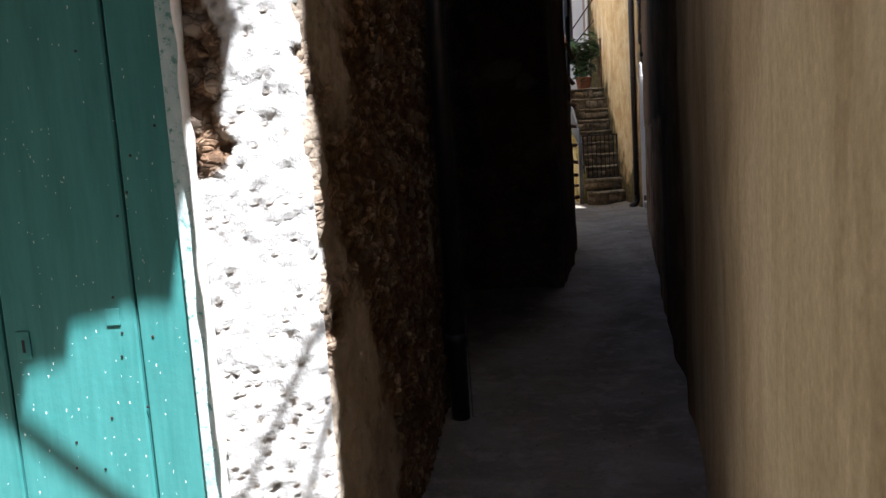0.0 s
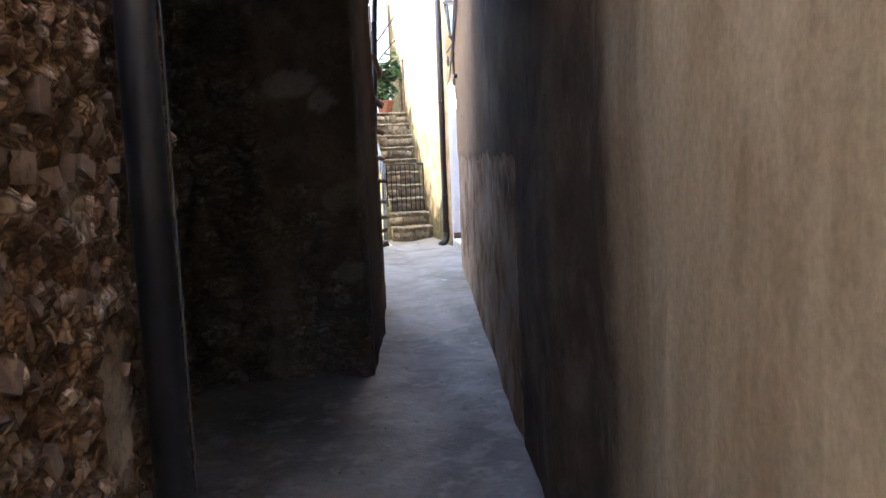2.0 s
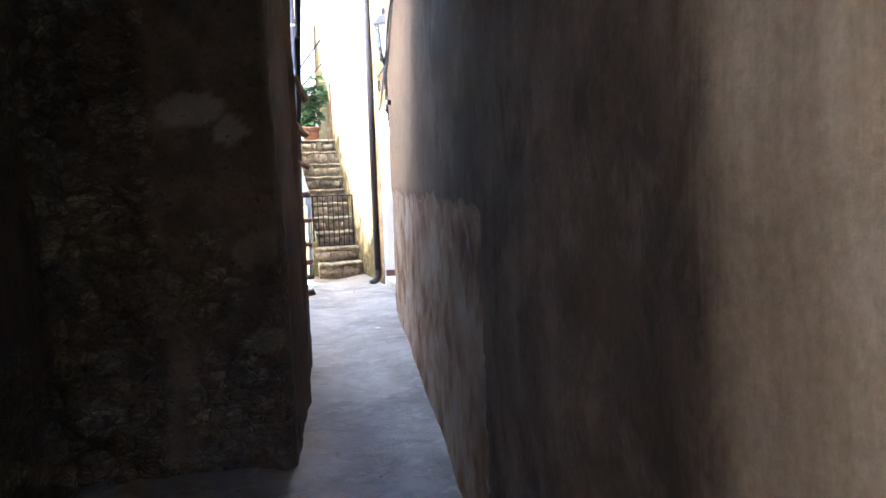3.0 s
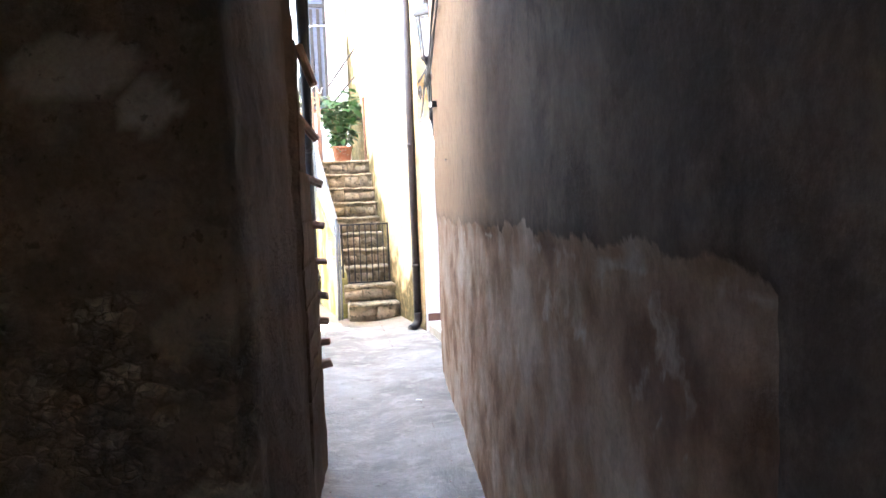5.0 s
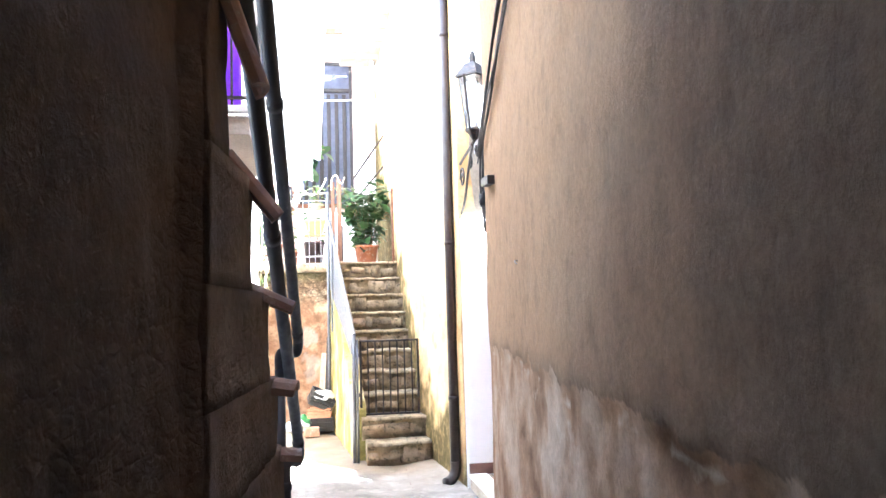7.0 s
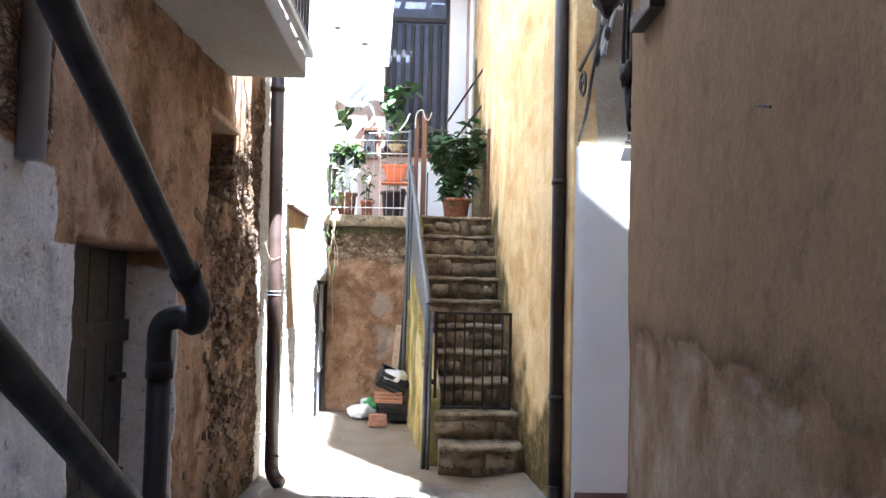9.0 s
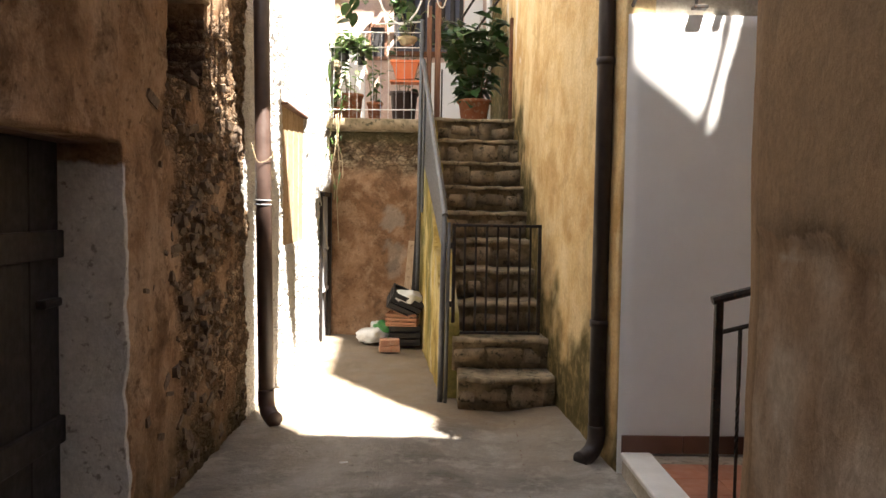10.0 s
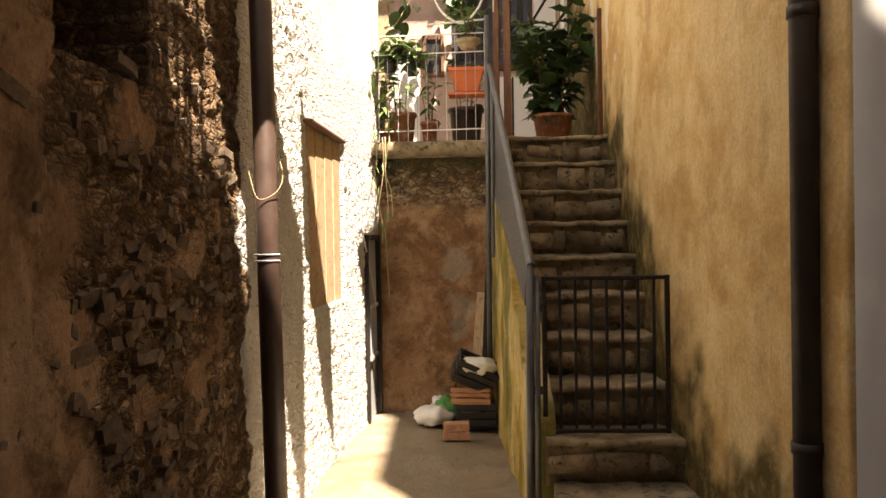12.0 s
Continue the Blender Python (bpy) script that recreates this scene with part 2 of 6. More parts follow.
def ground_mat():
    n = Nodes("worn_cement_paving", 0.9)
    big = n.noise(1.1, 8, 0.65, None, 0.8)
    c = n.ramp(big, [(0.36, (0.11, 0.096, 0.078)), (0.5, (0.21, 0.187, 0.157)), (0.64, (0.31, 0.283, 0.243))])
    c = n.mix(n.ramp(n.noise(6, 9, 0.72), [(0.5, 0.0), (0.62, 0.65)]), c, (0.40, 0.37, 0.32))
    c = n.mix(n.ramp(n.noise(14, 9, 0.7), [(0.58, 0.0), (0.68, 0.8)]), c, (0.12, 0.10, 0.075))
    c = n.mix(n.math("MULTIPLY", n.attr("mos"), n.ramp(n.noise(2.6, 7, 0.7), [(0.36, 0.45), (0.6, 0.95)])), c, (0.27, 0.195, 0.115))
    c = n.mix(0.5, c, n.ramp(n.noise(80, 5, 0.7), [(0.25, 0.45), (0.7, 1.0)]), "MULTIPLY")
    n.color(c)
    n.rough(n.noise(3, 6), 0.42, 0.85)
    n.bump(n.math("ADD", n.noise(40, 6, 0.7), n.math("MULTIPLY", n.noise(5, 6), 2.0)), 0.5, 0.012)
    return n.mat


M_GROUND = ground_mat()
M_STEP = simple("lichened_step_stone", (0.17, 0.13, 0.08), (0.48, 0.37, 0.24), 0.95, 0, 9, 0.9, (0.065, 0.055, 0.03), "object")
M_TREAD = simple("worn_tread_cement", (0.24, 0.20, 0.15), (0.38, 0.33, 0.26), 0.9, 0, 9, 0.5, (0.13, 0.105, 0.07))
M_STEPBODY = simple("stair_masonry", (0.13, 0.10, 0.056), (0.39, 0.305, 0.195), 0.92, 0, 6.5, 0.9, (0.06, 0.05, 0.026))
M_STONE = simple("loose_rubble_stone", (0.14, 0.088, 0.056), (0.26, 0.182, 0.125), 0.8, 0, 22, 0.9, (0.11, 0.065, 0.038), "object")
M_COURTSTONE = simple("dark_rubble_stone", (0.13, 0.088, 0.058), (0.30, 0.222, 0.158), 0.95, 0, 20, 0.8, (0.10, 0.07, 0.045), "object")
M_LIMESTONE = simple("limewashed_stone", (0.66, 0.64, 0.60), (0.78, 0.76, 0.73), 0.92, 0, 16, 0.6, (0.3, 0.26, 0.2), "object")
M_TERRA = simple("terracotta", (0.38, 0.13, 0.06), (0.52, 0.21, 0.10), 0.8, 0, 10, 0.3, (0.5, 0.36, 0.27), "object")
M_TILE = simple("old_roof_tile", (0.16, 0.085, 0.052), (0.26, 0.15, 0.10), 0.88, 0, 14, 0.5, (0.2, 0.15, 0.11), "object")
M_GREEN = simple("green_door_paint", (0.03, 0.15, 0.14), (0.05, 0.205, 0.195), 0.55, 0, 5, 0.25, None, None, (6, 6, 0.6))
M_FRAME = simple("flaking_pale_green_paint", (0.30, 0.42, 0.42), (0.52, 0.60, 0.60), 0.7, 0, 22, 0.4, (0.10, 0.24, 0.21), None, (1, 1, 0.35))
M_CHIP = simple("pale_primer", (0.55, 0.58, 0.55), (0.68, 0.70, 0.67), 0.8, 0, 30, 0.2)
M_BLACKPIPE = simple("black_plastic_pipe", (0.013, 0.012, 0.014), (0.026, 0.024, 0.025), 0.5, 0, 9, 0.1)
M_BROWNPIPE = simple("brown_painted_downpipe", (0.05, 0.03, 0.024), (0.085, 0.054, 0.044), 0.45, 0, 6, 0.15)
M_DARKPIPE = simple("dark_brown_downpipe", (0.022, 0.015, 0.013), (0.038, 0.026, 0.021), 0.55, 0, 6, 0.15)
M_GREYPIPE = simple("grey_plastic_pipe", (0.36, 0.37, 0.40), (0.46, 0.47, 0.50), 0.5, 0, 9, 0.1)
M_IRON = simple("dark_iron", (0.018, 0.017, 0.017), (0.045, 0.038, 0.033), 0.5, 0.6, 22, 0.3, (0.09, 0.045, 0.025))
M_GREYIRON = simple("grey_painted_iron", (0.07, 0.075, 0.085), (0.11, 0.115, 0.125), 0.45, 0.3, 20, 0.2)
M_RUST = simple("rusty_iron", (0.10, 0.042, 0.022), (0.18, 0.08, 0.042), 0.85, 0.2, 16, 0.4)
M_BROWNWOOD = simple("brown_wood", (0.13, 0.06, 0.035), (0.24, 0.12, 0.07), 0.6, 0, 9, 0.3, None, None, (7, 7, 0.7))
M_PALEWOOD = simple("weathered_wood", (0.36, 0.25, 0.15), (0.52, 0.39, 0.26), 0.8, 0, 8, 0.4, (0.25, 0.17, 0.1), None, (8, 8, 0.7))
# dark wood stain; also colours the panels that stand for unlit depth
M_DARKWOOD_OR_VOID = simple("dark_stained_door", (0.014, 0.011, 0.01), (0.03, 0.024, 0.02), 0.6, 0, 8, 0.25, None, None, (7, 7, 0.6))
M_BLUEDOOR = simple("grey_blue_shutter", (0.045, 0.052, 0.085), (0.075, 0.085, 0.125), 0.5, 0, 8, 0.15)
M_MARBLE = simple("marble_threshold", (0.58, 0.56, 0.52), (0.72, 0.70, 0.66), 0.45, 0, 5, 0.1)
M_TERRAFLOOR = simple("terracotta_floor_tile", (0.32, 0.12, 0.065), (0.42, 0.18, 0.10), 0.55, 0, 6, 0.15, None, "object")
M_SKIRT = simple("brown_skirting_tile", (0.16, 0.075, 0.05), (0.22, 0.11, 0.075), 0.45, 0, 6, 0.1, None, "object")
M_CLOTH = simple("white_tarpaulin", (0.26, 0.26, 0.26), (0.33, 0.33, 0.325), 0.7, 0, 5, 0.2)
M_PURPLE = simple("purple_cloth", (0.16, 0.03, 0.42), (0.24, 0.06, 0.55), 0.8, 0, 8, 0.2)
M_NAVY = simple("navy_cloth", (0.012, 0.015, 0.04), (0.03, 0.035, 0.075), 0.85, 0, 12, 0.2)
M_WHITEMETAL = simple("white_enamel", (0.72, 0.72, 0.70), (0.80, 0.80, 0.78), 0.35, 0, 10, 0.05)
M_PLASTICBAG = simple("white_plastic_bag", (0.62, 0.62, 0.60), (0.78, 0.78, 0.76), 0.4, 0, 20, 0.3)
M_GREENBAG = simple("green_plastic_bag", (0.05, 0.22, 0.06), (0.10, 0.32, 0.10), 0.4, 0, 20, 0.3)
M_BLACKPLASTIC = simple("black_crate_plastic", (0.012, 0.012, 0.013), (0.03, 0.03, 0.03), 0.45, 0, 15, 0.1)
M_CRATE = simple("crate_wood", (0.34, 0.15, 0.08), (0.48, 0.25, 0.14), 0.8, 0, 9, 0.3, None, None, (1, 7, 7))
M_BRICK = simple("red_brick", (0.36, 0.17, 0.10), (0.48, 0.26, 0.17), 0.9, 0, 18, 0.5, (0.5, 0.4, 0.3))
M_ORANGE = simple("orange_plastic_pot", (0.62, 0.15, 0.05), (0.70, 0.22, 0.09), 0.45, 0, 8, 0.1)
M_SOIL = simple("potting_soil", (0.04, 0.028, 0.018), (0.08, 0.058, 0.04), 0.95, 0, 40, 0.8)
M_STEM = simple("plant_stem", (0.16, 0.12, 0.07), (0.22, 0.20, 0.10), 0.8, 0, 30, 0.3)
M_VINE = simple("dry_vine", (0.34, 0.26, 0.15), (0.46, 0.37, 0.24), 0.85, 0, 30, 0.3)
M_LEAF = leafy("dark_green_leaf", (0.035, 0.085, 0.025), (0.07, 0.14, 0.04))
M_LEAF2 = leafy("light_green_leaf", (0.09, 0.17, 0.045), (0.16, 0.26, 0.08))
M_CABLE = simple("black_cable", (0.015, 0.014, 0.014), (0.04, 0.036, 0.033), 0.6, 0, 30, 0.1)
M_ROPE = simple("pale_cord", (0.55, 0.52, 0.46), (0.68, 0.65, 0.58), 0.9, 0, 40, 0.2)
M_LIMELIP = simple("chipped_lime_edge", (0.66, 0.65, 0.62), (0.78, 0.77, 0.74), 0.9, 0, 20, 0.4)
M_OCHRESIDE = house_wall("mossy_ochre_plaster", ((0.36, 0.25, 0.07), (0.50, 0.37, 0.12), (0.58, 0.47, 0.22)), STONES, ((0.55, 0.5, 0.36), (0.64, 0.6, 0.46)), (0.13, 0.12, 0.035))


def glass_mat():
    n = Nodes("lantern_glass", 0.1)
    n.b.inputs["Base Color"].default_value = (0.8, 0.85, 0.85, 1)
    n.b.inputs["Transmission Weight"].default_value = 0.9
    n.b.inputs["IOR"].default_value = 1.45
    return n.mat


M_GLASS = glass_mat()

# ---- mesh helpers ----


def part(name, bm, material, parent=None, label="", smooth=False):
    me = bpy.data.meshes.new(name)
    bm.normal_update()
    bm.to_mesh(me)
    bm.free()
    me.materials.append(material)
    if smooth:
        me.polygons.foreach_set("use_smooth", [True] * len(me.polygons))
    ob = new(name, me)
    if parent is not None:
        ob.parent = parent
    if label:
        tagged(ob, label)
    return ob


def clone(ob, m, parent=None):
    """Another object on the same mesh."""
    o = new(ob.name.split(".")[0], ob.data)
    o.parent = parent if parent is not None else ob.parent
    o.matrix_basis = m
    return o


def thing(name, label, category, at=(0, 0, 0), group=""):
    e = new(name)
    e.empty_display_size = 0.1
    tagged(e, label, category, group)
    return e


def setting(ob, label="", category=""):
    return tagged(ob, label, category, "", "structure")


def box(bm, x0, x1, y0, y1, z0, z1, bevel=0.0):
    vs = [bm.verts.new((x, y, z)) for x in (x0, x1) for y in (y0, y1) for z in (z0, z1)]
    fs = [bm.faces.new([vs[i] for i in q]) for q in ((0, 1, 3, 2), (4, 6, 7, 5), (0, 4, 5, 1), (2, 3, 7, 6), (0, 2, 6, 4), (1, 5, 7, 3))]
    if bevel:
        es = list({e for f in fs for e in f.edges})
        bmesh.ops.bevel(bm, geom=es, offset=bevel, segments=1, affect="EDGES")
    return bm


def boxes(*args, bevel=0.0):
    bm = bmesh.new()
    for a in args:
        box(bm, *a, bevel=bevel)
    return bm


def tube(bm, pts, r, n=8, caps=True):
    """A round bar along pts; r is one radius or one for each point."""
    pts = [Vector(p) for p in pts]
    rs = r if isinstance(r, (list, tuple)) else [r] * len(pts)
    rings = []
    ref = None
    for i, p in enumerate(pts):
        d = (pts[min(i + 1, len(pts) - 1)] - pts[max(i - 1, 0)]).normalized()
        if ref is None:
            ref = Vector((0, 0, 1)) if abs(d.z) < 0.9 else Vector((1, 0, 0))
        u = d.cross(ref).normalized()
        v = u.cross(d).normalized()
        ref = v
        rings.append([bm.verts.new(p + rs[i] * (math.cos(2 * math.pi * k / n) * u + math.sin(2 * math.pi * k / n) * v)) for k in range(n)])
    for a, b in zip(rings, rings[1:]):
        for k in range(n):
            bm.faces.new((a[k], a[(k + 1) % n], b[(k + 1) % n], b[k]))
    if caps:
        bm.faces.new(rings[0][::-1])
        bm.faces.new(rings[-1])
    return bm


def tubes(*args, n=8):
    bm = bmesh.new()
    for pts, r in args:
        tube(bm, pts, r, n)
    return bm


def lathe(bm, prof, at=(0, 0, 0), n=20):
    """Revolve (radius, height) pairs about the vertical through at."""
    x, y, z = at
    rings = [[bm.verts.new((x + r * math.cos(2 * math.pi * k / n), y + r * math.sin(2 * math.pi * k / n), z + h)) for k in range(n)] for r, h in prof]
    for a, b in zip(rings, rings[1:]):
        for k in range(n):
            bm.faces.new((a[k], a[(k + 1) % n], b[(k + 1) % n], b[k]))
    bm.faces.new(rings[0][::-1])
    bm.faces.new(rings[-1])
    return bm


def curve_pts(ctrl, n=6):
    """A smooth run of points through ctrl."""
    c = [Vector(p) for p in ctrl]
    c = [2 * c[0] - c[1]] + c + [2 * c[-1] - c[-2]]
    out = []
    for i in range(1, len(c) - 2):
        for k in range(n):
            t = k / n
            a, b, d, e = c[i - 1], c[i], c[i + 1], c[i + 2]
            out.append(0.5 * (2 * b + (d - a) * t + (2 * a - 5 * b + 4 * d - e) * t * t + (3 * b - a - 3 * d + e) * t ** 3))
    return out + [c[-2]]


def nz(x, y, z, s=1.0, o=0.0):
    return noise.noise(Vector((x * s + o, y * s - o, z * s + 2.3 * o)))


def fbm(x, y, z, s=1.0, o=0.0, oct=4):
    return noise.fractal(Vector((x * s + o, y * s - o, z * s + o)), 0.9, 2.1, oct)


def rubble(s, z, size, seed=0.0, flat=1.7):
    """Height, stone's own number and joint distance of a rubble pattern at (s, z)."""
    w = 0.35 * nz(s, z, seed, 3.0 / size * 0.25)
    p = Vector((s / size + w, z / size * flat + 0.8 * w, seed))
    d, q = noise.voronoi(p)
    edge = d[1] - d[0]
    own = noise.cell(q[0] * 7.31)
    own = abs(own) % 1.0
    h = min(1.0, edge * 4.2)
    return h * (0.55 + 0.6 * own), own, edge


def smooth01(x):
    x = max(0.0, min(1.0, x))
    return x * x * (3 - 2 * x)


def relief_wall(name, pts, z0, z1, thick, res, fn, material, holes=(), side=1, label=""):
    """A thick wall along the plan line pts. fn(s, z, x, y) gives its relief (m, outwards), and the shares of rubble,
    limewash and overlay (mossy growth or painted light), with the stone's number and joint distance. side=1: its face
    lies to the left of the line."""
    P = [Vector(p) for p in pts]
    L = [0.0]
    for a, b in zip(P, P[1:]):
        L.append(L[-1] + (b - a).length)
    marks_s = sorted({0.0, L[-1], *L, *(h[0] for h in holes), *(h[1] for h in holes)})
    marks_z = sorted({z0, z1, *(h[2] for h in holes), *(h[3] for h in holes)})

    def fill(m):
        out = []
        for a, b in zip(m, m[1:]):
            k = max(1, round((b - a) / res))
            out += [a + (b - a) * i / k for i in range(k)]
        return out + [m[-1]]
    S, Z = fill(marks_s), fill(marks_z)

    def at(s):
        i = 0
        while i < len(L) - 2 and s > L[i + 1] + 1e-9:
            i += 1
        f = (s - L[i]) / (L[i + 1] - L[i])
        p = P[i].lerp(P[i + 1], f)
        d = (P[i + 1] - P[i]).normalized()
        # blend the normals near the bends
        if f > 0.5 and i < len(L) - 2:
            d2 = (P[i + 2] - P[i + 1]).normalized()
            w = max(0.0, 1 - (L[i + 1] - s) / 0.1) * 0.5
            d = d.lerp(d2, w).normalized()
        elif f < 0.5 and i > 0:
            d2 = (P[i] - P[i - 1]).normalized()
            w = max(0.0, 1 - (s - L[i]) / 0.1) * 0.5
            d = d.lerp(d2, w).normalized()
        return p, Vector((-d.y, d.x)) * side
    verts, att = [], {"rub": [], "whi": [], "mos": [], "cel": [], "joi": []}
    for s in S:
        p, nrm = at(s)
        for z in Z:
            off, rub, whi, mos, cel, joi = fn(s, z, p.x, p.y)
            q = p + nrm * off
            verts.append((q.x, q.y, z))
            for k, v in zip(("rub", "whi", "mos", "cel", "joi"), (rub, whi, mos, cel, joi)):
                att[k].append(v)
    nzv = len(Z)
    faces = []

    def inhole(s, z):
        return any(h[0] < s < h[1] and h[2] < z < h[3] for h in holes)
    back = {}

    def bv(i, j):
        if (i, j) not in back:
            p, nrm = at(S[i])
            q = p - nrm * thick
            back[i, j] = len(verts)
            verts.append((q.x, q.y, Z[j]))
            for k in att:
                att[k].append(att[k][i * nzv + j])
        return back[i, j]

    def quad(a, b, c, d):
        faces.append((a, b, c, d) if side > 0 else (d, c, b, a))
    ns = len(S)
    openc = [[inhole((S[i] + S[i + 1]) / 2, (Z[j] + Z[j + 1]) / 2) for j in range(nzv - 1)] for i in range(ns - 1)]
    for i in range(ns - 1):
        for j in range(nzv - 1):
            if openc[i][j]:
                continue
            a, b, c, d = i * nzv + j, (i + 1) * nzv + j, (i + 1) * nzv + j + 1, i * nzv + j + 1
            quad(d, c, b, a)
            if i == 0 or openc[i - 1][j]:
                quad(a, bv(i, j), bv(i, j + 1), d)
            if i == ns - 2 or openc[i + 1][j]:
                quad(c, bv(i + 1, j + 1), bv(i + 1, j), b)
            if j == 0 or openc[i][j - 1]:
                quad(b, bv(i + 1, j), bv(i, j), a)
            if j == nzv - 2 or openc[i][j + 1]:
                quad(d, bv(i, j + 1), bv(i + 1, j + 1), c)
    ci, cj = [S.index(m) for m in marks_s], [Z.index(m) for m in marks_z]
    for i, i2 in zip(ci, ci[1:]):
        for j, j2 in zip(cj, cj[1:]):
            if not inhole((S[i] + S[i2]) / 2, (Z[j] + Z[j2]) / 2):
                quad(bv(i, j), bv(i2, j), bv(i2, j2), bv(i, j2))
    me = bpy.data.meshes.new(name)
    me.from_pydata(verts, [], faces)
    for k, v in att.items():
        me.attributes.new(k, "FLOAT", "POINT").data.foreach_set("value", v)
    me.polygons.foreach_set("use_smooth", [True] * len(me.polygons))
    me.materials.append(material)
    me.update()
    return setting(new(name, me), label or name.replace("_", " "), "wall")


def flat_fn(amp=0.004, scale=4.0, seed=0.0):
    return lambda s, z, x, y: (amp * nz(s, z, seed, scale), 0, 0, 0, 0.5, 1)

# ---- structure ----


def ground():
    def line(marks):
        out = []
        for a, b, st in marks:
            k = max(1, round((b - a) / st))
            out += [a + (b - a) * i / k for i in range(k)]
        return out + [marks[-1][1]]
    X = line([(-600, -40, 280), (-40, -6, 17), (-6, -1.2, 0.8), (-1.2, 3.8, 0.05), (3.8, 8, 1.4), (8, 40, 16), (40, 600, 280)])
    Y = line([(-600, -40, 280), (-40, -4, 12), (-4, 0, 0.4), (0, 17.2, 0.05), (17.2, 24, 1.7), (24, 60, 18), (60, 700, 320)])
    verts, mos = [], []
    for x in X:
        for y in Y:
            z = 0.0
            if -1.5 < x < 4 and -1 < y < 18:
                z = 0.010 * fbm(x, y, 0, 2.2) + 0.004 * nz(x, y, 0, 9)
                z += 0.05 * smooth01((y - 14.0) / 2.2) * smooth01((1.2 - x) / 0.8)
                z += 0.025 * smooth01((x - 1.55) / 0.3) * smooth01((y - 12.4) / 0.8)
                z -= 0.02 * math.exp(-((x - 0.75 - 0.09 * (y - 6)) / 0.18) ** 2) * smooth01((y - 3) / 2)
            verts.append((x, y, z))
            mos.append(0.8 * smooth01((y - 12.6) / 1.2 + 0.6 * nz(x, y, 4, 1.5)) if y < 20 else 0.0)
    ny = len(Y)
    faces = [(i * ny + j, (i + 1) * ny + j, (i + 1) * ny + j + 1, i * ny + j + 1) for i in range(len(X) - 1) for j in range(ny - 1)]
    me = bpy.data.meshes.new("ground")
    me.from_pydata(verts, [], faces)
    me.attributes.new("mos", "FLOAT", "POINT").data.foreach_set("value", mos)
    me.polygons.foreach_set("use_smooth", [True] * len(faces))
    me.materials.append(M_GROUND)
    setting(new("ground", me), "worn grey cement paving of the alley", "ground")


ground()


def right_fn(s, z, x, y):
    s = y + (x if y > 10.3 else 1.73)
    edge = 1.262 + 0.03 * fbm(s, z, 1, 5.0) + 0.025 * nz(s, 0, 3, 1.7) + 0.05 * max(0, nz(s, 0, 9, 6.0)) ** 2
    low = max(0.0, min(1.0, 0.5 + (edge - z) / 0.14)) if y > 4.66 + 0.03 * fbm(s, z, 8, 6) and y < 10.2 else 0.0
    off = 0.012 * nz(s, z, 5, 1.2) + 0.004 * fbm(s * 0.7, z, 2, 4)
    # vertical swellings near the alley's mouth
    if 1.8 < y < 5:
        off += 0.018 * math.exp(-((y - 3.05) / 0.14) ** 2) + 0.012 * math.exp(-((y - 3.9) / 0.2) ** 2) - 0.02 * math.exp(-((y - 3.45) / 0.18) ** 2)
    off += (-0.009 + 0.006 * fbm(s * 0.8, z, 7, 7) + 0.0035 * nz(s, z, 14, 24)) * smooth01((edge - z) / 0.02) * (low > 0)
    gouge = smooth01((nz(s, z * 0.8, 37, 13) - 0.58) * 8) * (low > 0.9)
    off -= 0.008 * gouge
    whi = 0.0
    if 4.9 < y < 6.3:
        whi = low * smooth01((fbm(s, z, 11, 6.5) - 0.12) * 3) * smooth01((z - 0.75) / 0.3) * 0.5
    whi = max(whi, (low > 0) * 0.62 * smooth01(1 - abs(z - edge + 0.035) / 0.04) * smooth01(0.5 + 2 * nz(s, z, 2, 5)))
    whi = whi * (1 - gouge)
    # brighter, warmer plaster near the courtyard paints its bounced light
    court_glow = smooth01((y - 5.5 + 1.0 * fbm(s, z * 0.6, 23, 0.9)) / 2.4) * 0.92 * (1 - low)
    whi = max(whi, 0.42 * (z < edge - 0.06) * (low > 0) * smooth01((fbm(s, z, 61, 5.0) - 0.38) * 4))
    return off, low, whi, court_glow, max(0.0, min(1.0, 0.5 + 0.9 * fbm(s, z, 3, 3.2))), 1.0


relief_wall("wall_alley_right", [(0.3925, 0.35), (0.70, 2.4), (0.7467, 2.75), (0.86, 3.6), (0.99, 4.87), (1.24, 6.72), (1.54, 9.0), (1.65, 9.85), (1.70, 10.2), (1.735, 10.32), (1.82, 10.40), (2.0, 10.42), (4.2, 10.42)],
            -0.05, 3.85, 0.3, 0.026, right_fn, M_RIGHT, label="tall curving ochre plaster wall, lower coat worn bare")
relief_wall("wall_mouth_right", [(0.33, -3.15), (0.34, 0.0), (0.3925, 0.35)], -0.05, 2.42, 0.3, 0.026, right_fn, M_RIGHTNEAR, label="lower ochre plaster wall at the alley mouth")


def blob(x, z, cx, cz, rx, rz, seed):
    return smooth01((1.05 - math.hypot((x - cx) / rx, (z - cz) / rz) + 0.55 * fbm(x, z, seed, 7)) * 5)


